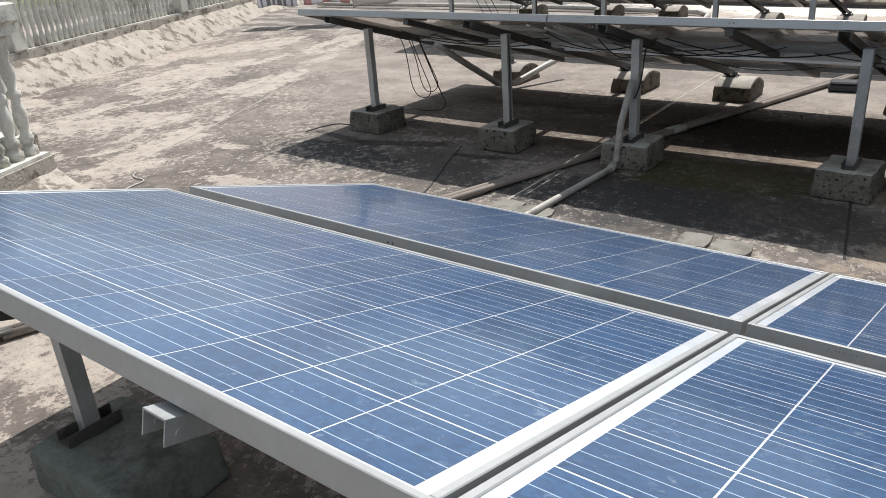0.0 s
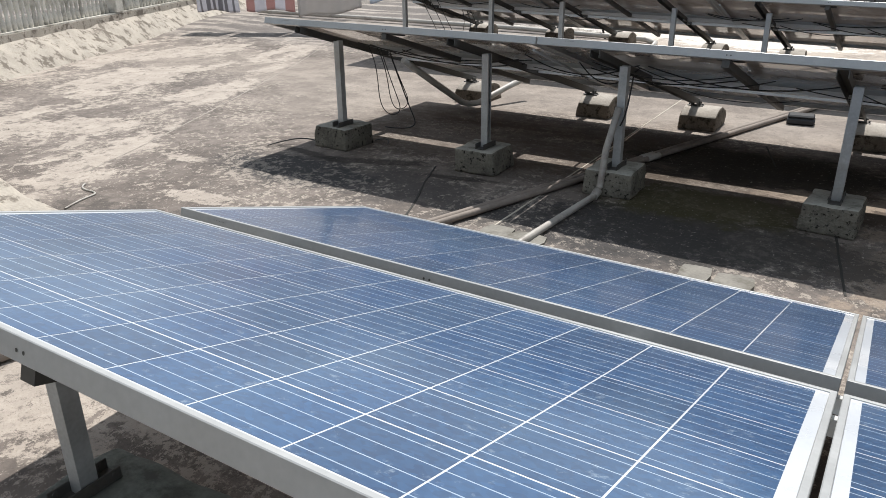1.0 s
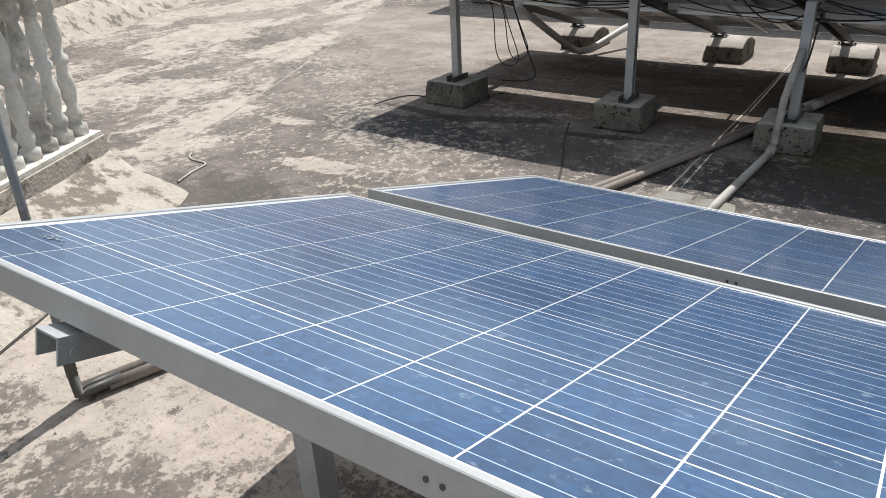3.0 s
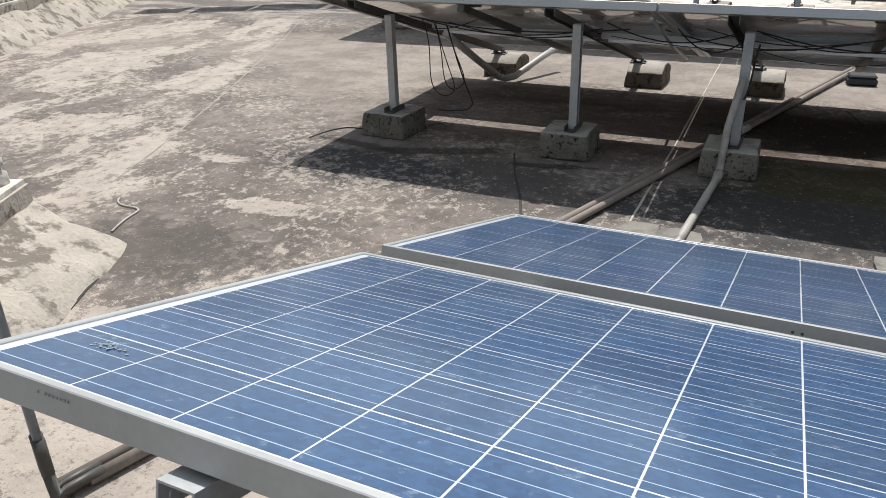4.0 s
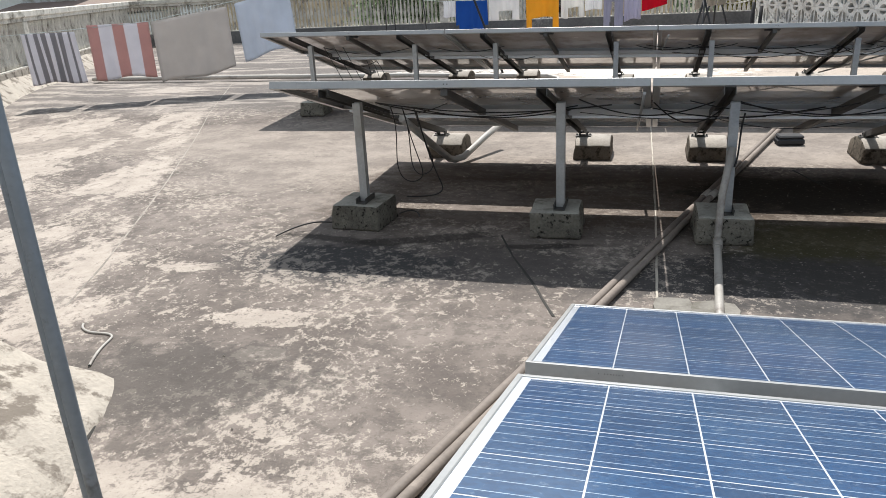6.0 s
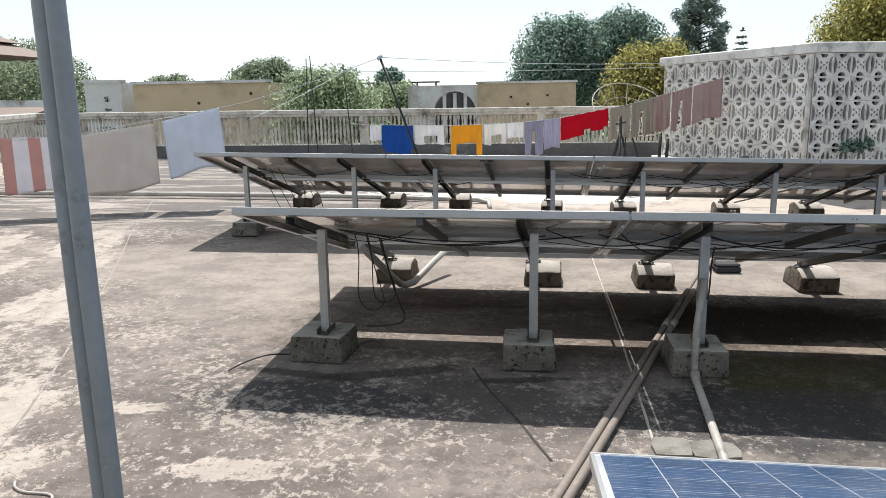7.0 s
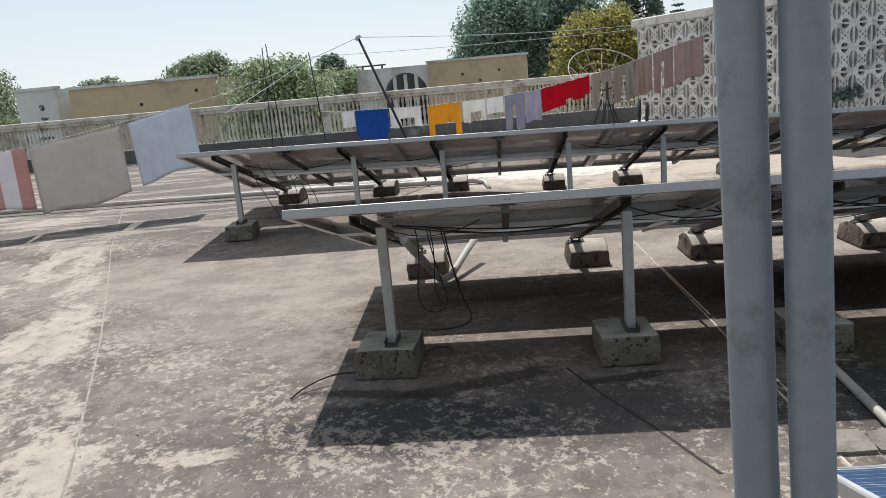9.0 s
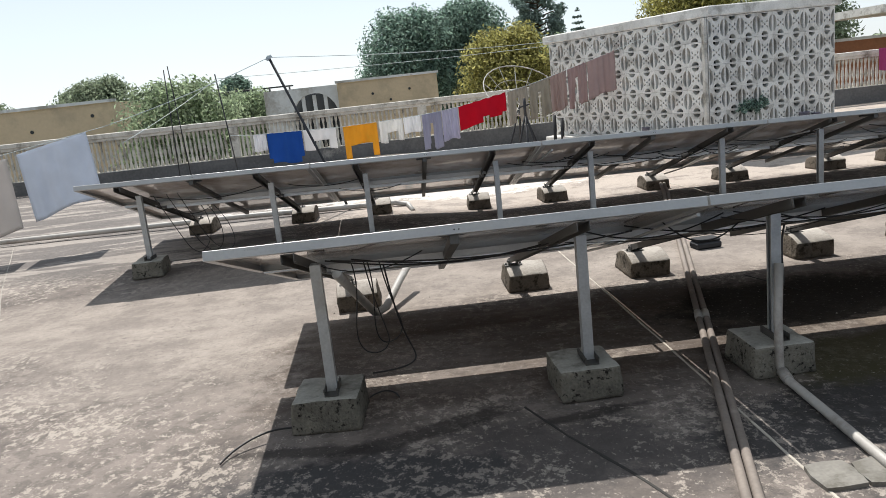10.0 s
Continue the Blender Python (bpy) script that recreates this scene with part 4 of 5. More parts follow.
pipe("water_pipe", [(-10.9, 10.25, roof_z(-10.9, 10.2) + 0.06), (-8.5, 10.22, roof_z(-8.5, 10.2) + 0.06), (-6.9, 10.15, roof_z(-7, 10.2) + 0.06), (-5.6, 10.1, 0.15), (-3.75, 10.0, 0.12), (-3.6, 9.98, 0.09), (-3.55, 9.6, 0.05)], 0.032, M_PIPE,
     "long pale plastic water pipe along the roof")
pipe("water_pipe", [(-10.9, 10.3, roof_z(-10.9, 10.2) + 0.06), (-10.75, 10.85, 0.16), (-10.72, 10.9, 0.2)], 0.036, M_PIPE, "short pale plastic pipe stub on the roof")
bm = bmesh.new()
box(bm, (-0.1, -0.07, 0), (0.1, 0.07, 0.05), bevel=0.012)
box(bm, (-0.095, -0.065, 0.052), (0.095, 0.065, 0.075), bevel=0.01)
ob = part("rubber_pad", bm, M_IRON)
ob.matrix_basis = pose(-1.36, 6.55, 0.002, 0, 0, 6)
tagged(ob, "low dark weight with a lid on the roof", "weight")


# ---- joints and cracks of the screed ----
M_SIDEJ = mat("worn_joint", (0.33, 0.30, 0.265), 0.9, 0, 0.2, 9, 70, 0.5, 0.006, stain=(0.22, 0.20, 0.175), stain_at=(0.5, 0.6), stain_scale=4)


def strip(name, pts, w, material, label, h=0.004, seed=1):
    rnd = random.Random(seed)
    bm = bmesh.new()
    rows = []
    pts = [Vector(p) for p in pts]
    fine = []
    for a, b in zip(pts, pts[1:]):
        k = max(2, int((b - a).length / 0.09))
        fine += [a.lerp(b, j / k) for j in range(k)]
    fine.append(pts[-1])
    for k, c in enumerate(fine):
        d = fine[min(k + 1, len(fine) - 1)] - fine[max(k - 1, 0)]
        s = Vector((d.y, -d.x, 0)).normalized()
        ww = w * rnd.uniform(0.7, 1.2)
        c = c + s * rnd.uniform(-0.1, 0.1) * w
        z = roof_z(c.x, c.y) + 0.006 * noise.noise((c.x * 0.8, c.y * 0.8, 0))
        rows.append([bm.verts.new((*(c + s * f * ww).xy, z + u)) for f, u in ((-0.5, -0.002), (-0.3, h), (0.3, h), (0.5, -0.002))])
    for a, b in zip(rows, rows[1:]):
        for j in range(3):
            bm.faces.new((a[j], a[j + 1], b[j + 1], b[j]))
    return tagged(part(name, bm, material), label, "joint", kind="structure")


strip("joint_lime", [(-2.42, 7.4, 0), (-2.38, 5.8, 0), (-2.35, 4.6, 0), (-2.33, 3.2, 0), (-2.31, 2.9, 0)], 0.014, M_JOINT, "lime-filled joint in the screed", 0.003)
strip("joint_side", [(-5.0, 2.85, 0), (-5.2, 3.35, 0), (-5.95, 5.0, 0), (-7.3, 7.75, 0), (-7.93, 9.2, 0), (-8.3, 10, 0)], 0.014, M_SIDEJ, "worn joint aslant across the screed", 0.002, 5)
strip("joint_far", [(-0.55, 10.5, 0), (-0.3, 8.6, 0), (-0.15, 7.0, 0)], 0.024, M_JOINT, "lime-filled joint in the screed", 0.005, 8)
strip("crack", [(-3.17, 4.11, 0), (-3.05, 3.8, 0), (-2.9, 3.48, 0), (-2.75, 3.11, 0)], 0.016, M_CRACK_AND_SHADE, "thin dark crack in the screed", 0.003, 3)
strip("crack", [(-0.95, 4.9, 0), (-0.88, 4.4, 0), (-0.8, 3.9, 0), (-0.72, 3.4, 0)], 0.014, M_CRACK_AND_SHADE, "thin dark crack in the screed", 0.003, 4)
strip("crack", [(-1.45, 5.7, 0), (-1.3, 5.2, 0)], 0.014, M_CRACK_AND_SHADE, "thin dark crack in the screed", 0.003, 6)


# dark strip added for the shadow line at the skirt's foot
strip("joint_foot", [at(-2.852, -4, 0), at(-2.852, 0, 0), at(-2.85, 2.4, 0), at(-2.852, 3.9, 0)], 0.022, M_CRACK_AND_SHADE, "dark strip along the foot of the plaster skirt, its shade line", 0.003, 11)
M_MORTAR = mat('stained_mortar', (0.22, 0.208, 0.185), 0.9, 0, 0.25, 12, 80, 0.6, 0.006, stain=(0.14, 0.13, 0.11), stain_at=(0.5, 0.62), stain_scale=9)


# ---- thin broken slabs of pale mortar behind the near row ----
for k, (xa, xb, ya, yb) in enumerate(((-2.335, -2.20, 3.19, 3.34), (-2.19, -2.01, 3.19, 3.325), (-1.36, -1.235, 3.22, 3.36), (-1.21, -1.05, 3.21, 3.34))):
    rnd = random.Random(60 + k)
    bm = bmesh.new()
    base = []
    for u, v in ((0, 0), (0.35, -0.06), (1, 0.02), (1.05, 0.5), (0.96, 1), (0.5, 1.07), (0.02, 0.95), (-0.05, 0.5)):
        base.append((xa + (xb - xa) * (u + rnd.uniform(-0.05, 0.05)), ya + (yb - ya) * (v + rnd.uniform(-0.06, 0.06))))
    low, high = [bm.verts.new((a, b, -0.004)) for a, b in base], [bm.verts.new((a, b, 0.016 + rnd.uniform(-0.003, 0.003))) for a, b in base]
    for j in range(8):
        bm.faces.new((low[j], low[(j + 1) % 8], high[(j + 1) % 8], high[j]))
    bm.faces.new(high)
    bm.faces.new(low[::-1])
    tagged(part("broken_slab", bm, M_MORTAR), "thin broken slab of pale mortar lying on the screed", "mortar slab", "broken mortar slabs")


# ---- grit and crumbs of screed ----
def grit():
    rg = np.random.RandomState(12)
    V, F = [], []
    for k in range(300):
        x, y = rg.uniform(-9, 0.4), rg.uniform(0.4, 9.5)
        r = rg.uniform(0.002, 0.007) * (1.7 if rg.rand() < 0.06 else 1)
        c = np.array((x, y, roof_z(x, y) + r * 0.3))
        b = len(V)
        for d in ((1, 0, 0), (0.1, 1, 0), (-1, 0.2, 0), (0, -1, 0), (0, 0, 0.9), (0, 0, -0.6)):
            V.append((c + r * np.array(d) * rg.uniform(0.6, 1.3, 3)).tolist())
        F += [(b + i, b + (i + 1) % 4, b + 4) for i in range(4)] + [(b + (i + 1) % 4, b + i, b + 5) for i in range(4)]
    me = bpy.data.meshes.new("grit")
    me.from_pydata(V, [], F)
    me.materials.append(mat("grit_stone", (0.33, 0.30, 0.26), 0.9, 0, 0.4, 30, 90, 0.0))
    tagged(new("grit", me), "scattered grit and crumbs of broken screed", "grit", kind="stuff")


grit()


# ---- loose cables ----
def cable(name, pts, r, label, steps=8, material=None):
    cu = bpy.data.curves.new(name, 'CURVE')
    cu.dimensions, cu.bevel_depth, cu.bevel_resolution, cu.resolution_u = '3D', r, 2, steps
    sp = cu.splines.new('NURBS')
    sp.points.add(len(pts) - 1)
    for a, p in zip(sp.points, pts):
        a.co = (*p, 1)
    sp.use_endpoint_u, sp.order_u = True, 4
    ob = bpy.data.objects.new("tmp", cu)
    me = bpy.data.meshes.new_from_object(ob)
    bpy.data.objects.remove(ob)
    me.materials.clear()
    me.materials.append(material or M_BLACK)
    me.polygons.foreach_set("use_smooth", [True] * len(me.polygons))
    o = new(name, me)
    return tagged(o, label, "cable")


cable("rubber_hose", [(-4.46, 2.36, 0.006), (-4.50, 2.44, 0.006), (-4.53, 2.53, 0.006), (-4.535, 2.61, 0.006), (-4.60, 2.625, 0.006), (-4.68, 2.61, 0.006), (-4.745, 2.65, 0.008), (-4.755, 2.68, 0.01)], 0.0055, "short curled end of a pale hose", 8, M_PIPE)["category"] = "hose"
rnd = random.Random(4)
hang = "slack black cable hanging from the panel frame"
for k, (dx, low, back) in enumerate(((0.0, 0.16, 0.05), (0.07, 0.20, 0.12))):
    x = -3.86 + dx
    cable("cable", [(x, 4.35, 0.68), (x + 0.02, 4.42, 0.55), (x - 0.06 + dx * 0.5, 4.5, low + 0.12), (x + 0.02, 4.52, low), (x + 0.16, 4.55, low + 0.03 + back * 0.4), (x + 0.08, 4.5, low + 0.22), (x + 0.05, 4.42, 0.66)], 0.0032, hang)
cable("cable", [(-3.72, 4.4, 0.64), (-3.7, 4.5, 0.4), (-3.65, 4.55, 0.2), (-3.6, 4.55, 0.12), (-3.68, 4.5, 0.095), (-3.84, 4.48, 0.10)], 0.0045, hang)
cable("cable", [(-4.15, 4.12, 0.03), (-4.25, 4.1, 0.05), (-4.36, 4.05, 0.04), (-4.44, 3.96, 0.014), (-4.45, 3.9, 0.012)], 0.0045, "stiff black cable end lying on the roof")
cable("cable", [(-3.86, 4.38, 0.02), (-3.8, 4.42, 0.04), (-3.74, 4.40, 0.04), (-3.72, 4.34, 0.02)], 0.004, "thin loose wire loop on the roof")
for x0, x1, y0, z0, sg in ((-4.0, -2.8, 4.55, 0.66, 0.07), (-3.9, -2.86, 4.8, 0.60, 0.06), (-2.8, -2.05, 4.6, 0.67, 0.09), (-3.95, -2.6, 4.35, 0.70, 0.05), (-2.5, -1.5, 4.75, 0.62, 0.07), (-2.0, -0.9, 4.6, 0.66, 0.08),
                           (-1.9, -0.9, 4.95, 0.55, 0.05), (-0.8, 0.5, 4.7, 0.63, 0.07), (-3.5, -2.2, 5.1, 0.51, 0.04), (-2.4, -2.0, 4.5, 0.68, 0.12)):
    pts = sag((x0, y0, z0), (x1, y0 + rnd.uniform(-0.1, 0.15), z0 - 0.01), sg, 6)
    cable("cable", pts, 0.0038, "black solar cable slung under the panels")
for x0, x1, y0, z0, sg in ((-6.0, -4.9, 8.2, 0.70, 0.08), (-4.8, -3.9, 8.3, 0.68, 0.07), (-2.7, -1.9, 8.3, 0.66, 0.08), (-1.8, -0.8, 8.4, 0.62, 0.06), (-0.6, 0.3, 8.3, 0.62, 0.08), (-3.9, -2.7, 8.5, 0.6, 0.05)):
    cable("cable", sag((x0, y0, z0), (x1, y0 + rnd.uniform(-0.1, 0.1), z0 - 0.01), sg, 6), 0.0038, "black solar cable slung under the panels")
tangle = random.Random(15)
for k in range(13):
    x0 = tangle.uniform(-4.1, 0.4)
    v = tangle.uniform(0.25, 1.5)
    y0, z0 = 3.92 + v * 0.96, 0.885 - 0.055 - v * 0.277 - 0.02
    ln = tangle.uniform(0.35, 1.1)
    cable("cable", sag((x0, y0, z0), (x0 + ln, y0 + tangle.uniform(-0.12, 0.12), z0 - 0.01), tangle.uniform(0.02, 0.08), 6), tangle.uniform(0.0022, 0.003), "black solar cable slung under the panels")
for k in range(16):
    x0 = tangle.uniform(-6.0, 1.5)
    v = tangle.uniform(0.3, 1.5)
    y0, z0 = 7.47 + v * 0.96, 0.925 - 0.055 - v * 0.277 - 0.02 - (x0 + 6.36) * 0.014
    cable("cable", sag((x0, y0, z0), (x0 + tangle.uniform(0.3, 0.9), y0 + tangle.uniform(-0.1, 0.1), z0 - 0.015), tangle.uniform(0.02, 0.07), 6), 0.0038, "black solar cable slung under the panels")
for dx in (0.0, 0.12, 0.22):
    cable("cable", [(-5.9 + dx, 8.0, 0.72), (-5.8 + dx, 8.15, 0.4), (-5.72 + dx, 8.2, 0.16), (-5.62 + dx * 1.4, 8.25, 0.08), (-5.52 + dx, 8.4, 0.22), (-5.58 + dx * 0.6, 8.55, 0.45), (-5.7 + dx * 0.4, 8.6, 0.6)], 0.0036, hang)
cable("cable", [(-1.95, 4.2, 0.66), (-1.97, 4.22, 0.55), (-1.96, 4.18, 0.45), (-1.985, 4.15, 0.40)], 0.0045, hang)
# pale diagonal brace tapes under the middle and far rows
for pts in ([(-2.43, 3.95, 0.80), (-2.47, 4.9, 0.50), (-2.5, 5.7, 0.28)], [(-2.3, 7.5, 0.78), (-2.36, 8.6, 0.5), (-2.4, 9.3, 0.3)], [(0.3, 7.5, 0.74), (-0.2, 8.4, 0.5), (-0.7, 9.3, 0.2)]):
    bm = bmesh.new()
    tube(bm, pts, 0.008, 6)
    tagged(part("diagonal_brace", bm, M_ALU), "pale thin brace rod under the panels", "brace")


# ---- washing lines ----
def cloth(name, top, width_dir, w, h, colour, label, category, outline=None, stripes=None, lean=0.0, seed=0, wave=0.03, nx=22, nz=18):
    """Cloth hanging from a line: folds across, a lower hem that swings, real thickness; outline trims it to a garment."""
    rnd = random.Random(seed)
    bm = bmesh.new()
    d = Vector(width_dir).normalized()
    s = Vector((d.y, -d.x, 0)).normalized()
    ph = [rnd.uniform(0, 6) for _ in range(4)]
    front, back = {}, {}
    keep = lambda u, v: outline is None or outline(u, v)
    for i in range(nx + 1):
        for j in range(nz + 1):
            u, v = i / nx, j / nz
            f = wave * v * (math.sin(u * 9 + ph[0] + v * 1.2) + 0.6 * math.sin(u * 21 + ph[1] - v * 2)) + 0.35 * wave * math.sin(u * 30 + ph[2])
            z = -h * v * (1 + 0.03 * math.sin(u * 7 + ph[3]))
            c = Vector(top) + d * (u * w + lean * v) + Vector((0, 0, z)) + s * f
            front[i, j], back[i, j] = c + s * 0.002, c - s * 0.002
    vf = {}

    def vert(store, key, tag):
        if (tag, key) not in vf:
            vf[tag, key] = bm.verts.new(store[key])
        return vf[tag, key]

    cells = {(i, j) for i in range(nx) for j in range(nz) if keep((i + 0.5) / nx, (j + 0.5) / nz)}
    for i, j in cells:
        q = [(i, j), (i + 1, j), (i + 1, j + 1), (i, j + 1)]
        k = int(stripes * (i + 0.5) / nx) % 2 if stripes else 0
        for store, tag, order in ((front, 0, 1), (back, 1, -1)):
            f = bm.faces.new([vert(store, c, tag) for c in q][::order])
            f.material_index, f.smooth = k, True
        for (a, b), nb in (((q[0], q[1]), (i, j - 1)), ((q[1], q[2]), (i + 1, j)), ((q[2], q[3]), (i, j + 1)), ((q[3], q[0]), (i - 1, j))):
            if nb not in cells:
                f = bm.faces.new((vert(front, a, 0), vert(back, a, 1), vert(back, b, 1), vert(front, b, 0)))
                f.material_index = k
    return tagged(part(name, bm, colour), label, category, "washing on the line")


def fabric(name, c, spread=0.08):
    m = mat(name, c, 0.9, 0, spread, 6, 220, 0.15, 0.002, spec=0.15, stain=tuple(x * 0.9 for x in c), stain_at=(0.45, 0.8), stain_scale=0.9)
    return thin(m, 0.42)


def thin(m, amount):
    """Lets part of the light through, as cloth and leaves do."""
    n, l = m.node_tree.nodes, m.node_tree.links
    b = n["Principled BSDF"]
    tr, mx = n.new("ShaderNodeBsdfTranslucent"), n.new("ShaderNodeMixShader")
    l.new(b.inputs["Base Color"].links[0].from_socket, tr.inputs[0])
    mx.inputs[0].default_value = amount
    l.new(b.outputs[0], mx.inputs[1])
    l.new(tr.outputs[0], mx.inputs[2])
    l.new(mx.outputs[0], n["Material Output"].inputs[0])
    return m


C_WHITE, C_PINKS, C_GREYW, C_BLUEW = fabric("white_towelling", (0.74, 0.73, 0.77)), fabric("salmon_towelling", (0.60, 0.39, 0.37)), fabric("grey_white_cotton", (0.62, 0.59, 0.57)), fabric("pale_blue_cotton", (0.64, 0.68, 0.75))
C_GREYS = fabric("grey_towelling", (0.33, 0.32, 0.34))
TL = Vector((-9.35, 8.5, 0))
TD = Vector((2.41, 0.95, 0)).normalized()


def towel_line(k):
    """Height of the left line along its run."""
    z = 0.98 + 0.02 * k if k < 0.8 else 1.0 + 0.135 * (k - 0.8)
    return TL + TD * k + Vector((0, 0, z))


cloth("towel", towel_line(-0.82), TD, 0.66, 0.62, [C_WHITE, C_GREYS], "grey and white striped towel hung on a washing line", "towel", stripes=13, seed=1, lean=0.03)
cloth("towel", towel_line(0.0) + Vector((0, 0, 0.05)), TD, 0.76, 0.67, [C_PINKS, C_WHITE], "salmon and white striped towel hung on a washing line", "towel", stripes=5, seed=2, wave=0.015)


def slanted(top, w, h, rise, colour, label, seed, lean):
    """A sheet whose upper edge climbs with its line."""
    ob = cloth("sheet", top, TD, w, h, [colour], label, "sheet", seed=seed, wave=0.018, lean=lean)
    for v in ob.data.vertices:
        k = ((v.co - Vector(top)).dot(TD)) / w
        v.co.z += rise * min(1.05, max(0, k))
    return ob


slanted(towel_line(0.80) + Vector((0, 0, 0.03)), 0.96, 0.77, 0.135, C_GREYW, "grey-white cotton sheet hung on a slanting line", 3, 0.02)
slanted(towel_line(1.86) + Vector((0, 0, 0.05)), 0.70, 0.72, 0.16, C_BLUEW, "pale blue-white cotton sheet hung on a slanting line", 4, 0.05)

CY_ = 12.8                    # the far line
RAT = (CY_ - 0.37) / 11.13


def far_pt(x, z):
    """A point of the far washing line's plane."""
    return Vector((-2.973 + (x + 2.973) * RAT, CY_, 1.412 + (z - 1.412) * RAT))


def shirt(u, v):
    return v < 0.86 or 0.1 < u < 0.93


def sleeved(u, v):
    return v < 0.62 or u < 0.16 or u > 0.84


def jersey(u, v):
    return v < 0.72 or (v < 0.97 and u < 0.5) or (0.62 < u < 0.92 and v < 0.84)


def trousers(u, v):
    return v < 0.28 or abs(u - 0.5 + 0.06 * v) > 0.03 + 0.10 * v


def shorts(u, v):
    return v < 0.55 or u < 0.30 or (u > 0.75)


ITEMS = [
    (-5.56, -5.38, 1.05, 0.23, (0.80, 0.80, 0.82), None, "small white vest pegged on the line", "vest"),
    (-5.37, -4.89, 1.05, 0.42, (0.03, 0.12, 0.42), shirt, "royal blue shirt pegged on the line", "shirt"),
    (-4.87, -4.42, 1.04, 0.28, (0.80, 0.79, 0.79), shorts, "white undershirt pegged on the line", "shirt"),
    (-4.32, -3.85, 1.03, 0.44, (0.80, 0.44, 0.05), sleeved, "mustard yellow shirt hung upside down on the line", "shirt"),
    (-3.82, -3.49, 1.045, 0.30, (0.82, 0.81, 0.79), shorts, "white shorts pegged on the line", "shorts"),
    (-3.48, -3.24, 1.06, 0.22, (0.82, 0.82, 0.83), None, "white cloth pegged on the line", "cloth"),
    (-3.22, -2.95, 1.075, 0.50, (0.38, 0.38, 0.48), trousers, "grey-blue trousers hung over the line", "trousers"),
    (-2.94, -2.71, 1.10, 0.42, (0.50, 0.49, 0.60), None, "lilac grey cloth pegged on the line", "cloth"),
    (-2.70, -2.03, 1.13, 0.34, (0.55, 0.012, 0.035), jersey, "bright red jersey pegged on the line", "jersey"),
    (-2.00, -1.72, 1.26, 0.46, (0.42, 0.385, 0.335), trousers, "beige trousers pegged on the line", "trousers"),
    (-1.70, -1.40, 1.32, 0.50, (0.39, 0.36, 0.305), trousers, "khaki trousers pegged on the line", "trousers"),
    (-1.40, -1.17, 1.40, 0.50, (0.46, 0.36, 0.335), None, "dusty pink scarf pegged on the line", "scarf"),
    (-1.15, -0.88, 1.47, 0.55, (0.44, 0.335, 0.325), trousers, "dusty pink trousers pegged on the line", "trousers"),
    (-0.86, -0.47, 1.55, 0.52, (0.47, 0.37, 0.36), None, "dusty pink shawl pegged on the line", "shawl"),
]
for k, (xa, xb, z, h, c, shape, label, cat) in enumerate(ITEMS):
    a, b = far_pt(xa, z), far_pt(xb, z)
    f = fabric("cloth_dye", c)
    ob = cloth(cat, a, (1, 0, 0), (b - a).length, h * RAT, [f], label, cat, outline=shape, seed=20 + k, wave=0.03)
    rise = (ITEMS[min(k + 1, len(ITEMS) - 1)][2] - z) * RAT if k < 13 else 0.13
    for v in ob.data.vertices:
        v.co.z += rise * (v.co.x - a.x) / max(0.05, b.x - a.x)

PT, PB = Vector((-4.98, 9.92, 1.95)), Vector((-4.28, 10.08, 0.0))
bm = bmesh.new()
tube(bm, [PB, PT], 0.015, 8)
pole = part("line_pole", bm, M_IRON)
tagged(pole, "leaning dark iron pole that holds the washing lines", "pole")
bm = bmesh.new()
tube(bm, [PT + Vector((-0.03, 0, -0.03)), PT + Vector((0.0, 0, 0.0)), PT + Vector((0.03, 0, 0.02))], [0.018, 0.03, 0.016], 8)
part("rope_knot", bm, M_ROPE, pole, "bundle of rope at the pole top")
ropes = [sag(PT, towel_line(2.75) + Vector((0, 0, 0.12)), 0.03), sag(towel_line(2.75) + Vector((0, 0, 0.12)), towel_line(0.8) + Vector((0, 0, 0.04)), 0.0, 8),
         sag(towel_line(0.8) + Vector((0, 0, 0.04)), towel_line(-2.2) + Vector((0, 0, 0.0)), 0.02),
         sag(PT, (-0.62, 14.25, 1.99), 0.05), sag((-6.27, 12.8, 1.9), (-0.72, 14.45, 1.93), 0.03), sag((-6.27, 12.8, 1.9), towel_line(2.9) + Vector((0, 0, -0.1)), 0.03),
         [Vector((-6.2, 12.8, 1.04))] + [far_pt(i[0], i[2]) for i in ITEMS] + [far_pt(-0.47, 1.66), Vector((0.55, 11.75, 1.97))]]
for pts in ropes:
    bm = bmesh.new()
    tube(bm, pts, 0.004, 5)
    tagged(part("washing_line", bm, M_ROPE), "thin pale nylon washing line", "rope")
# bare bars that rise by the far parapet
for x, y, h, lean in ((-6.13, 12.8, 1.97, -0.15), (-7.85, 15.43, 2.27, 0.05), (-7.62, 15.43, 2.33, -0.1)):
    bm = bmesh.new()
    tube(bm, [(x, y, -0.05), (x + lean, y, h)], 0.010, 6)
    tagged(part("iron_bar", bm, M_IRON), "thin rusty upright iron bar", "bar")

# satellite dish behind the washing, mesh ribs on a tripod
DISH = pose(-1.5, 14.1, 1.02, 40, 0, 20)
dish = empty("satellite_dish", DISH, "large rusty mesh satellite dish leaning by the parapet", "satellite dish")
R = 0.70
for k in range(14):
    bm = bmesh.new()
    a = 2 * math.pi * k / 14
    tube(bm, [(R * t * math.cos(a), R * t * math.sin(a), 0.25 * t * t) for t in (0.05, 0.35, 0.7, 1.0)], 0.006, 5)
    part("rib", bm, M_BALU, dish)
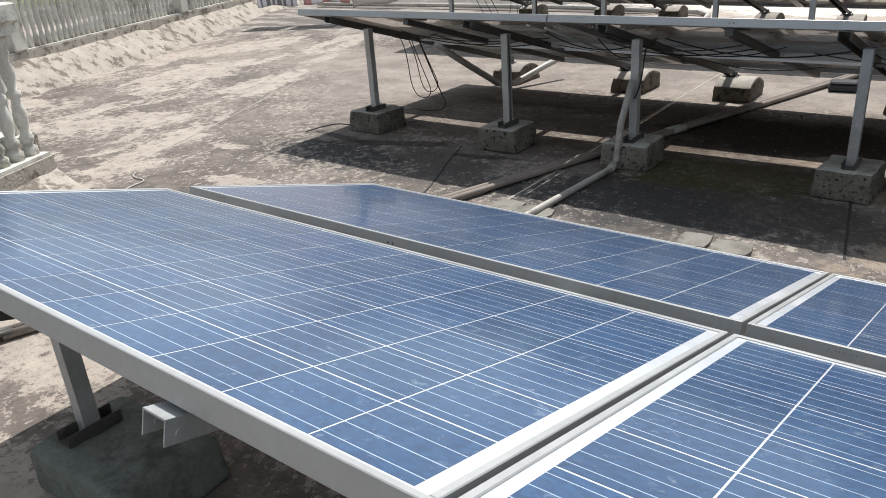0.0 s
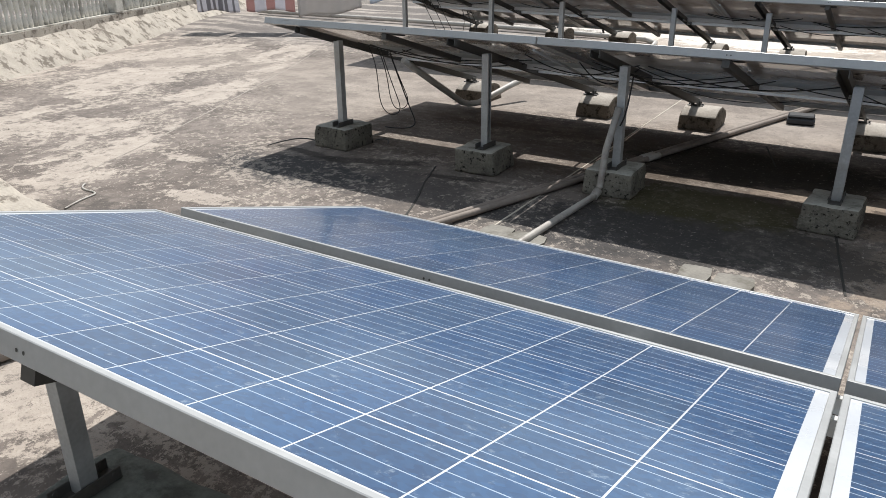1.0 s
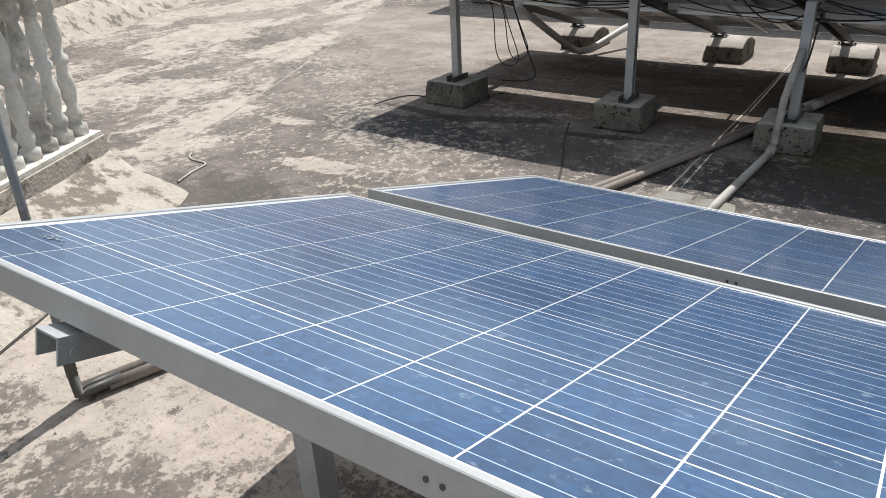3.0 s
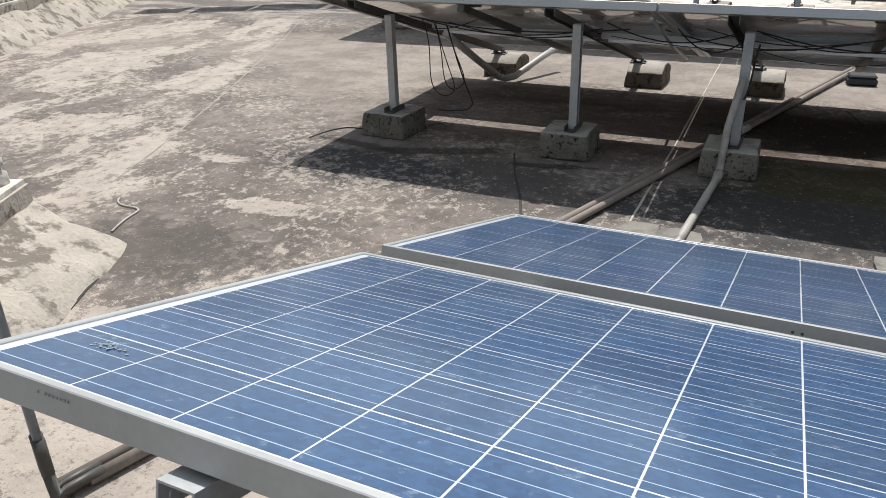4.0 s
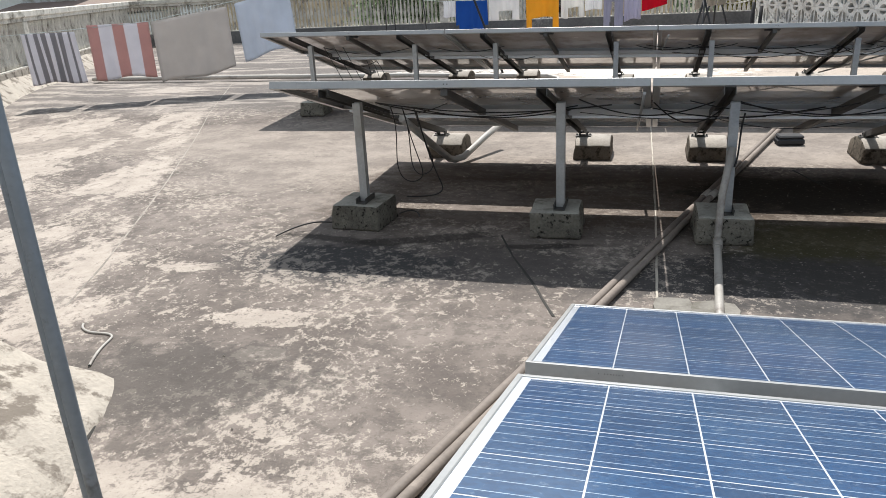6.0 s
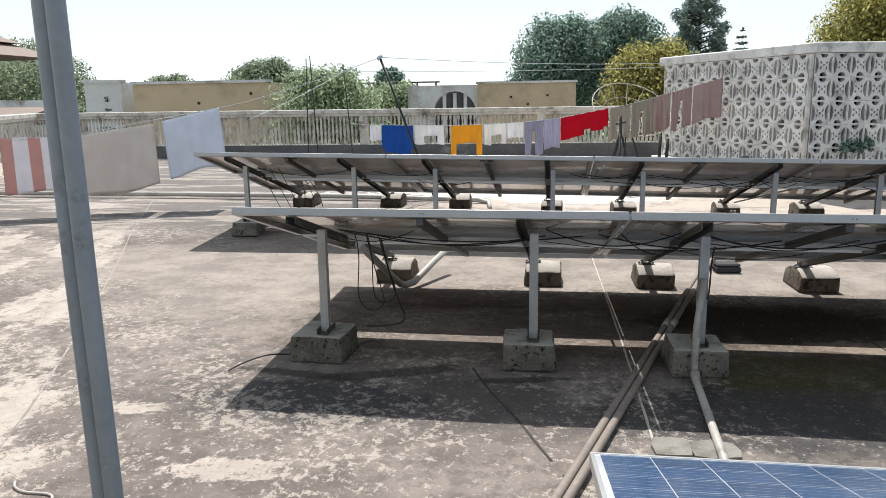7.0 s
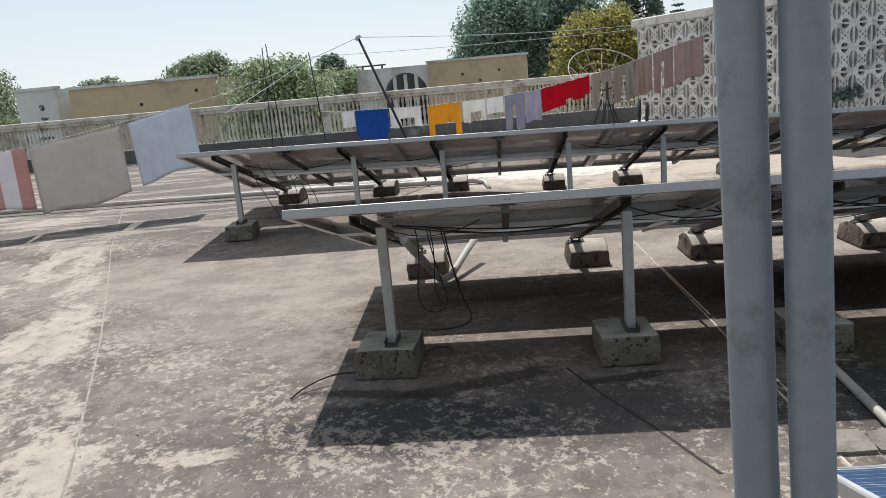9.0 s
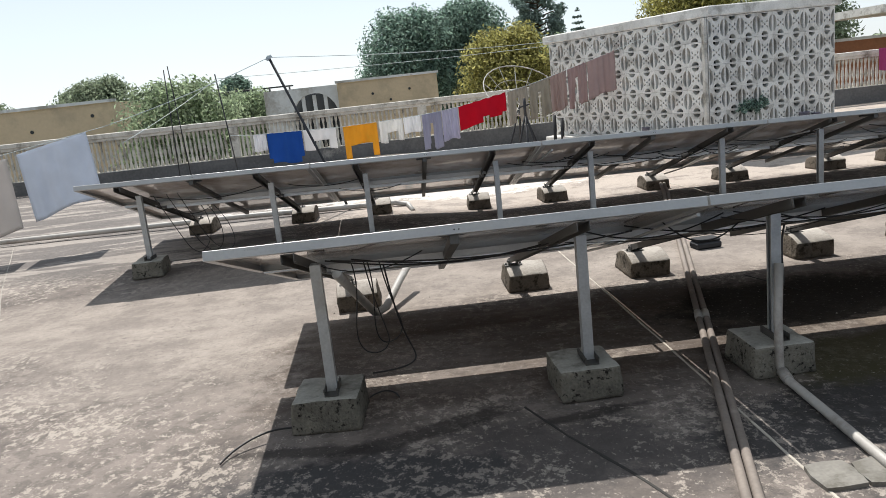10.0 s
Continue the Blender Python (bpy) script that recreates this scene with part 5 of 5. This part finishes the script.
for rr in (1.0, 0.68, 0.36):
    bm = bmesh.new()
    pts = [(R * rr * math.cos(2 * math.pi * k / 28), R * rr * math.sin(2 * math.pi * k / 28), 0.25 * rr * rr) for k in range(29)]
    tube(bm, pts, 0.010 if rr == 1 else 0.005, 5)
    part("ring", bm, M_BALU, dish)
for foot in ((-1.85, 13.9, 0.0), (-1.2, 13.8, 0.0), (-1.5, 14.6, 0.0)):
    bm = bmesh.new()
    tube(bm, [(0, 0, 0), DISH.inverted() @ Vector(foot)], 0.016, 6)
    part("support", bm, M_IRON, dish)
tri = empty("tripod", pose(-1.8, 11.81, 0), "dark iron tripod stand on the roof", "tripod")
for k in range(3):
    a = 2 * math.pi * k / 3 + 0.4
    bm = bmesh.new()
    tube(bm, [(0.27 * math.cos(a), 0.27 * math.sin(a), 0), (0, 0, 0.92)], 0.016, 6)
    part("leg", bm, M_IRON, tri)
bm = bmesh.new()
tube(bm, [(0, 0, 0.88), (0, 0, 1.14)], 0.022, 6)
tube(bm, [(-0.07, 0, 1.02), (0.07, 0, 1.05)], 0.014, 6)
part("head", bm, M_IRON, tri)
# timber and rods heaped by the screen
rnd = random.Random(9)
for k in range(6):
    bm = bmesh.new()
    y = 12.7 + 0.26 * k
    a, b = Vector((-4.2 + rnd.uniform(-0.4, 0.3), y, 0.035 + 0.03 * (k % 2))), Vector((-1.25 + rnd.uniform(-0.3, 0.2), y + 0.6, 0.035 + 0.03 * (k % 2)))
    tube(bm, [a, b], 0.032, 6)
    tagged(part("scaffold_pole", bm, M_ALU if k % 2 else M_SLEEVE), "long pole lying on the roof by the screen", "pole", "poles on the roof")

# two short dark posts and a low box at the foot of the screen
for x, y, h in ((-0.92, 14.2, 0.74), (-0.80, 14.15, 0.68)):
    bm = bmesh.new()
    tube(bm, [(x, y, 0), (x + 0.02, y, h)], 0.03, 7)
    tagged(part("stub_post", bm, M_IRON), "short dark iron stub post by the screen", "post")
bm = bmesh.new()
box(bm, (-0.82, 13.45, 0), (-0.42, 13.72, 0.34), bevel=0.015)
tagged(part("low_box", bm, M_IRON), "low dark box on the roof by the screen", "box")
C_MAG = fabric("magenta_cotton", (0.42, 0.09, 0.24))
cloth("cloth", (7.4, 18.02, 1.24), (1, 0.05, 0), 0.5, 0.5, [C_MAG], "magenta cloth thrown over the far balustrade", "cloth", seed=60)

# ---- neighbourhood ----
M_YELLOW = mat("ochre_wall", (0.62, 0.51, 0.36), 0.9, 0, 0.1, 0.7, 12, 0.2, 0.02, spec=0.2, stain=(0.44, 0.37, 0.27), stain_at=(0.48, 0.68), stain_scale=0.9)
M_PALE = mat("pale_house_wall", (0.70, 0.73, 0.75), 0.9, 0, 0.12, 0.6, 10, 0.2, 0.02, spec=0.2, stain=(0.33, 0.31, 0.27), stain_scale=0.4)
M_BRICK = mat("brick_red_wall", (0.36, 0.17, 0.10), 0.9, 0, 0.2, 1.0, 15, 0.3, 0.02, spec=0.2)
M_TILE = mat("clay_roof", (0.24, 0.185, 0.16), 0.85, 0, 0.25, 2, 15, 0.4, 0.03, stretch=(1, 6, 1))
M_GLASS = mat("dark_window_glass", (0.03, 0.035, 0.04), 0.15, 0, 0.1, 2, 20, 0.0)
M_BARK = mat("bark", (0.12, 0.085, 0.06), 0.95, 0, 0.3, 4, 30, 0.6, 0.02, spec=0.1)


def leaf_mat(name, c, spread=0.45):
    m = bpy.data.materials.new(name)
    m.use_nodes = True
    n, l = m.node_tree.nodes, m.node_tree.links
    b = n["Principled BSDF"]
    geo = n.new("ShaderNodeNewGeometry")
    ramp = n.new("ShaderNodeValToRGB")
    ramp.color_ramp.elements[0].color = (*[x * (1 - spread) for x in c], 1)
    ramp.color_ramp.elements[1].color = (*[x * (1 + spread) for x in c], 1)
    l.new(geo.outputs["Random Per Island"], ramp.inputs[0])
    l.new(ramp.outputs[0], b.inputs["Base Color"])
    b.inputs["Roughness"].default_value = 0.7
    b.inputs["Specular IOR Level"].default_value = 0.25
    return thin(m, 0.55)


# leaf colours raised and greyed so that they carry the haze of distance
LEAF_DARK, LEAF_MID, LEAF_YEL, LEAF_BRIGHT = leaf_mat("dark_leaves", (0.215, 0.305, 0.25), 0.65), leaf_mat("green_leaves", (0.27, 0.32, 0.22), 0.55), leaf_mat("yellowing_leaves", (0.37, 0.35, 0.13), 0.7), leaf_mat("bright_leaves", (0.31, 0.38, 0.24), 0.65)
LEAF_PINE = leaf_mat("pine_needles", (0.23, 0.30, 0.27), 0.6)


def leaves(name, blobs, count, size, material, parent, seed, flat=0.6):
    """Many small leaf blades scattered through clumps."""
    rg = np.random.RandomState(seed)
    vol = np.array([b[3] ** 2 for b in blobs])
    pick = rg.choice(len(blobs), count, p=vol / vol.sum())
    c = np.array([b[:3] for b in blobs])[pick]
    r = np.array([b[3] for b in blobs])[pick]
    d = rg.normal(size=(count, 3))
    d /= np.linalg.norm(d, axis=1)[:, None]
    rad = r * (0.5 + 0.72 * rg.rand(count) ** 0.9)
    p = c + d * rad[:, None] * np.array((1, 1, flat + 0.25))
    n = d + rg.normal(size=(count, 3)) * 0.6
    n /= np.linalg.norm(n, axis=1)[:, None]
    a = np.cross(n, rg.normal(size=(count, 3)))
    a /= np.linalg.norm(a, axis=1)[:, None]
    b = np.cross(n, a)
    s = (size * (0.6 + 0.8 * rg.rand(count)))[:, None]
    v = np.stack([p - a * s, p + b * s * 0.45 + n * s * 0.12, p + a * s, p - b * s * 0.45 + n * s * 0.12], 1).reshape(-1, 3)
    f = np.arange(count * 4).reshape(-1, 4)
    me = bpy.data.meshes.new(name)
    me.from_pydata(v.tolist(), [], f.tolist())
    me.materials.append(material)
    ob = new(name, me)
    ob.parent = parent
    return ob


def tree(x, y, top, spread, kind, label, seed, material, count=5200, leaf=0.26, base=-6.6, crown_low=0.35):
    rnd = random.Random(seed)
    t = empty("tree", pose(x, y, base), label, "tree", "trees beyond the roof")
    H = top - base
    bm = bmesh.new()
    tr = 0.02 * H + 0.08
    bend = [Vector((rnd.uniform(-0.2, 0.2) * k, rnd.uniform(-0.2, 0.2) * k, H * 0.8 * k / 4)) for k in range(5)]
    tube(bm, bend, [tr, tr * 0.85, tr * 0.65, tr * 0.45, tr * 0.15], 8)
    blobs = []
    if kind == "round":
        low = H * crown_low
        for k in range(46):
            a, u = rnd.uniform(0, 6.28), rnd.random()
            z = low + (H - low) * (0.12 + 0.8 * u)
            e = (z - low) / (H - low)
            wide = spread * math.sqrt(max(0.05, 1 - (1.75 * e - 0.75) ** 2)) if e > 0.43 else spread * (0.72 + 0.65 * e)
            r = spread * rnd.uniform(0.12, 0.32)
            rr = (wide - 0.6 * r) * (0.35 + 0.65 * math.sqrt(rnd.random()))
            q = Vector((rr * math.cos(a), rr * math.sin(a), min(z, H - r * 0.7)))
            blobs.append((*q, r))
            if k < 10:
                s = bend[2 + k % 2]
                tube(bm, [s, s.lerp(q, 0.5) + Vector((0, 0, -0.2)), q], [tr * 0.4, tr * 0.25, 0.03], 6)
        for k in range(7):
            a = 0.9 * k
            blobs.append((0.3 * spread * math.cos(a), 0.3 * spread * math.sin(a), H - spread * (0.26 + 0.05 * (k % 3)), spread * 0.24))
            blobs.append((0.38 * spread * math.cos(a), 0.38 * spread * math.sin(a), H - spread * (0.62 + 0.1 * (k % 2)), spread * 0.5))
            blobs.append((0.5 * spread * math.cos(a), 0.5 * spread * math.sin(a), H - spread * 1.15, spread * 0.5))
    elif kind == "pine":
        for k in range(70):
            u = k / 69
            z = H * (0.36 + 0.6 * u)
            wide = spread * (1 - 0.86 * u ** 1.3) * rnd.uniform(0.35, 1.0)
            a = k * 2.4 + rnd.uniform(-0.4, 0.4)
            q = Vector((wide * math.cos(a), wide * math.sin(a), z + 0.1))
            blobs.append((*q, spread * rnd.uniform(0.13, 0.21) * (1 - 0.55 * u)))
            tube(bm, [(0, 0, z - 0.3), q], [0.07, 0.02], 5)
        blobs.append((0, 0, H * 0.985, spread * 0.10))
    else:    # tiered
        for k in range(13):
            u = k / 12
            z = H * (0.55 + 0.44 * u)
            for j in range(7):
                a = 6.28 * j / 7 + k
                w = spread * (1 - 0.85 * u)
                tube(bm, [(0, 0, z), (w * math.cos(a), w * math.sin(a), z + 0.1 * w)], [0.05, 0.015], 5)
                for m in (0.5, 0.95):
                    blobs.append((w * m * math.cos(a), w * m * math.sin(a), z + 0.1 * w * m, 0.2 * spread * (1.12 - u)))
        blobs.append((0, 0, H, 0.1 * spread))
    part("trunk", bm, M_BARK, t)
    leaves("crown", blobs, count, leaf, material, t, seed)["label"] = "crown of many small leaves"
    return t


def house(x0, x1, y, depth, z1, wall, label, storeys=2, windows=3, roof=None, base=-6.6, sill_rows=None):
    h = empty("house", pose((x0 + x1) / 2, y + depth / 2, base), label, "house", "houses beyond the roof")
    inv = pose(-(x0 + x1) / 2, -y - depth / 2, -base)
    bm = bmesh.new()
    t = 0.2
    box(bm, (x0, y, base), (x1, y + depth, z1))
    lid = max(bm.faces, key=lambda f: f.calc_center_median().z)
    bmesh.ops.inset_individual(bm, faces=[lid], thickness=t)
    for v in lid.verts:
        v.co.z -= 0.9
    bm.transform(inv)
    part("wall", bm, wall, h)
    bm = bmesh.new()
    box(bm, (x0 - 0.06, y - 0.06, z1 + 0.002), (x1 + 0.06, y + t + 0.06, z1 + 0.09))
    bm.transform(inv)
    part("parapet_cap", bm, M_PALE, h)
    for s in range(storeys):
        for k in range(windows):
            xc = x0 + (k + 0.5) * (x1 - x0) / windows
            zc = base + 1.6 + s * 3.1
            if zc + 0.7 > z1 - 0.9:
                continue
            bm = bmesh.new()
            box(bm, (xc - 0.6, y - 0.03, zc - 0.65), (xc + 0.6, y - 0.003, zc + 0.65))
            box(bm, (xc - 0.7, y - 0.08, zc - 0.74), (xc + 0.7, y - 0.003, zc - 0.66))
            bm.transform(inv)
            part("window", bm, M_GLASS, h)
    if roof:
        bm = bmesh.new()
        ym = y + depth / 2
        sweep(bm, [(-depth / 2 - 0.4, 0), (depth / 2 + 0.4, 0), (0, roof)], (x1 + 0.3, ym, z1 + 0.1), (x0 - 0.3, ym, z1 + 0.1))
        bm.transform(inv)
        part("roof", bm, M_TILE, h)
    return h


house(-17.3, -12.35, 25.0, 6, 2.08, M_YELLOW, "ochre plastered house with a flat blank parapet")
HY = 32.0
yh = house(-6.0, -1.95, HY, 7, 2.05, M_YELLOW, "ochre plastered house with a flat blank parapet")
for x, z, yw in ((-13.0, 1.72, 25.0), (-14.9, 1.42, 25.0), (-4.6, 1.5, HY), (-3.1, 1.55, HY), (-3.9, 1.2, HY)):
    # dark discs put on the walls for the unlit round holes
    bm = bmesh.new()
    tube(bm, [(x, yw - 0.03, z), (x, yw + 0.02, z)], 0.055, 8)
    tagged(part("vent_pipe", bm, M_GLASS), "dark disc for a round hole in the ochre wall", "vent")
# wall with a round-arched opening and mullions beside it
bm = bmesh.new()
x0, x1, z1, z0 = -9.0, -6.02, 2.02, -6.6
cx, r, zc = -7.0, 0.92, 0.85
pts = [(x0, z0), (cx - r, z0), (cx - r, zc)] + [(cx - r * math.cos(a), zc + r * math.sin(a)) for a in [math.pi * k / 12 for k in range(1, 12)]] + [(cx + r, zc), (cx + r, z0), (x1, z0), (x1, z1), (x0, z1)]
f = [bm.verts.new((x, HY + 0.3, z)) for x, z in pts]
b = [bm.verts.new((x, HY + 0.55, z)) for x, z in pts]
for j in range(len(pts)):
    bm.faces.new((f[j], f[(j + 1) % len(pts)], b[(j + 1) % len(pts)], b[j]))
bm.faces.new(f)
bm.faces.new(b[::-1])
arch = part("arched_wall", bm, M_PALE)
tagged(arch, "pale wall with a round-arched opening, flaking", "wall", kind="structure")
for dx in (-0.45, 0.0, 0.45):
    bm = bmesh.new()
    box(bm, (cx + dx - 0.07, HY + 0.36, -1.0), (cx + dx + 0.07, HY + 0.5, 1.7))
    part("mullion", bm, M_PALE, arch)
# added dark panel that stands for the unlit space behind the arch
bm = bmesh.new()
box(bm, (cx - 1.0, HY + 1.2, -2), (cx + 1.0, HY + 1.3, 2.0))
part("dark_room", bm, M_GLASS, arch, "dark panel behind the arch, for the room's shade")

house(-15.5, -8.8, 40.0, 8, 1.05, M_PALE, "grey house under a bare steel roof frame")
fr = empty("steel_frame", pose(-12, 40, 1.2), "bare rusty steel roof frame on a house", "steel frame")
for k in range(7):
    bm = bmesh.new()
    tube(bm, [(-3 + k, 0, -0.2), (-3 + k, 0, 1.15)], 0.05, 5)
    part("upright", bm, M_IRON, fr)
for z in (0.4, 0.8, 1.15):
    bm = bmesh.new()
    tube(bm, [(-3.2, 0, z), (3.2, 0, z)], 0.04, 5)
    part("rail", bm, M_IRON, fr)
house(-19.4, -18.0, 25.4, 4, 2.18, M_PALE, "small white flat-roofed house")
house(-19.6, -14.6, 31.0, 5, 1.72, M_PALE, "low grey flat-roofed house")
house(-33.5, -26.6, 30.0, 7, 0.55, M_PALE, "low house with a clay tile roof", roof=0.7)
pav = house(-35.0, -27.2, 33.0, 6, 1.7, M_PALE, "old house with an open tiled pavilion on its roof")
PI_ = pose(31.1, -36.0, 6.6)
for a, b in ((-34.7, 33.3), (-27.55, 33.3), (-34.7, 38.7), (-27.55, 38.7)):
    bm = bmesh.new()
    tube(bm, [(a, b, 0.7), (a, b, 4.0)], 0.11, 10)
    bm.transform(PI_)
    part("pillar", bm, M_BARK, pav)
for lo, hi, run, name in ((3.92, 4.85, 2.2, "roof"), (4.7, 5.4, 1.5, "upper_roof")):
    bm = bmesh.new()
    e = 0.0 if name == "roof" else 1.4
    v = [bm.verts.new(p) for p in ((-35.6 + e, 32.3 + e, lo), (-26.75 - e, 32.3 + e, lo), (-26.75 - e, 39.7 - e, lo), (-35.6 + e, 39.7 - e, lo),
                                   (-35.6 + e + run, 32.3 + e + run, hi), (-26.75 - e - run, 32.3 + e + run, hi), (-26.75 - e - run, 39.7 - e - run, hi), (-35.6 + e + run, 39.7 - e - run, hi))]
    for q in ((0, 1, 5, 4), (1, 2, 6, 5), (2, 3, 7, 6), (3, 0, 4, 7), (4, 5, 6, 7), (3, 2, 1, 0)):
        bm.faces.new([v[j] for j in q])
    bm.transform(PI_)
    part(name, bm, M_TILE, pav)
pav.location.x -= 3.15
house(8.3, 14.5, 23.5, 7, 1.5, M_BRICK, "brick-red plastered house with a flat roof")
bm = bmesh.new()
box(bm, (8.9, 20.2, 2.1), (12.5, 23.2, 2.3))
box(bm, (9.9, 20.4, -0.3), (10.3, 20.8, 2.098))
box(bm, (11.9, 20.4, -0.3), (12.2, 20.8, 2.098))
tagged(part("concrete_canopy", bm, M_JALI), "grey concrete canopy slab on posts", "canopy", kind="structure")

tree(-2.3, 60, 7.6, 4.3, "round", "tall dark green broad-crowned tree", 1, LEAF_DARK, 30000, 0.15)
tree(2.4, 62, 8.1, 3.6, "round", "tall dark green broad-crowned tree", 2, LEAF_DARK, 26000, 0.15)
tree(7.7, 60, 9.2, 5.2, "pine", "tall dark pine tree", 3, LEAF_PINE, 26000, 0.14)
tree(11.2, 62, 6.4, 1.4, "tier", "slim tiered araucaria tree", 4, LEAF_PINE, 6000, 0.12)
tree(19.6, 60, 9.0, 4.4, "round", "broad tree with yellowing leaves", 5, LEAF_YEL, 26000, 0.15)
tree(26.5, 58, 8.0, 4.5, "round", "mid-green tree with a broad crown", 6, LEAF_MID, 20000, 0.16)
tree(1.6, 36, 3.9, 2.6, "round", "yellow-green mango tree in flush", 7, LEAF_YEL, 26000, 0.09)
tree(4.6, 40, 3.4, 2.6, "round", "yellow-green mango tree in flush", 17, LEAF_BRIGHT, 20000, 0.1)
tree(-9.9, 23.6, 2.62, 2.0, "round", "bright green bushy tree", 8, LEAF_BRIGHT, 24000, 0.07)
tree(-10.9, 39, 2.5, 2.2, "round", "bright green bushy tree", 18, LEAF_BRIGHT, 22000, 0.09)
tree(-20.6, 46, 4.2, 2.4, "round", "green tree behind the ochre house", 9, LEAF_MID, 20000, 0.11)
tree(-24.0, 52, 4.0, 2.6, "round", "green tree behind the ochre house", 19, LEAF_MID, 18000, 0.12)
tree(-15.0, 56, 3.9, 1.2, "round", "small dark round-topped tree", 10, LEAF_DARK, 14000, 0.11)
tree(-35.5, 42, 4.3, 4.6, "round", "green tree with yellow tips", 11, LEAF_MID, 28000, 0.11)
tree(-41.0, 52, 6.0, 4.5, "round", "green tree with yellow tips", 12, LEAF_MID, 24000, 0.13)
tree(-33.5, 58, 3.9, 2.6, "round", "hazy green tree far off", 13, LEAF_MID, 10000, 0.14)
tree(-17.55, 23.8, 1.62, 0.5, "tier", "small tiered araucaria tree", 14, LEAF_PINE, 2000, 0.07)
# far woods
rg = random.Random(77)
blobs = []
for k in range(170):
    a = radians(rg.uniform(-62, 62))
    dist = rg.uniform(95, 190)
    blobs.append((dist * math.sin(a), dist * math.cos(a), rg.uniform(-6, -2.6) + dist * 0.012, rg.uniform(2.5, 5.5)))
ob = leaves("far_woods", blobs, 26000, 0.9, LEAF_MID, None, 31)
tagged(ob, "hazy belt of trees at the horizon", "woods", kind="stuff")

# plant in the screen and pots at its foot
bl = [(1.22 + 0.1 * k, 11.52 + 0.02 * k, 0.68 + 0.05 * (k % 2), 0.09) for k in range(4)]
ob = leaves("wall_plant", bl, 700, 0.03, LEAF_DARK, None, 41)
tagged(ob, "dark weed growing out of the breeze-block screen", "plant")
M_POT = mat("lilac_plastic", (0.16, 0.15, 0.19), 0.5, 0, 0.15, 8, 60, 0.05)
for k, (x, y, r, h) in enumerate(((0.13, 12.42, 0.06, 0.14), (0.33, 12.0, 0.085, 0.10), (2.2, 11.66, 0.07, 0.17), (2.4, 11.7, 0.065, 0.14))):
    bm = bmesh.new()
    lathe(bm, [(r * 0.75, 0), (r, h * 0.9), (r * 1.08, h * 0.92), (r * 1.08, h), (r * 0.9, h), (r * 0.8, h * 0.6)], 12)
    ob = part("plant_pot", bm, M_POT)
    ob.location = (x, y, 0.356)
    tagged(ob, "small dull plastic pot at the foot of the screen", "pot", "pots by the screen")
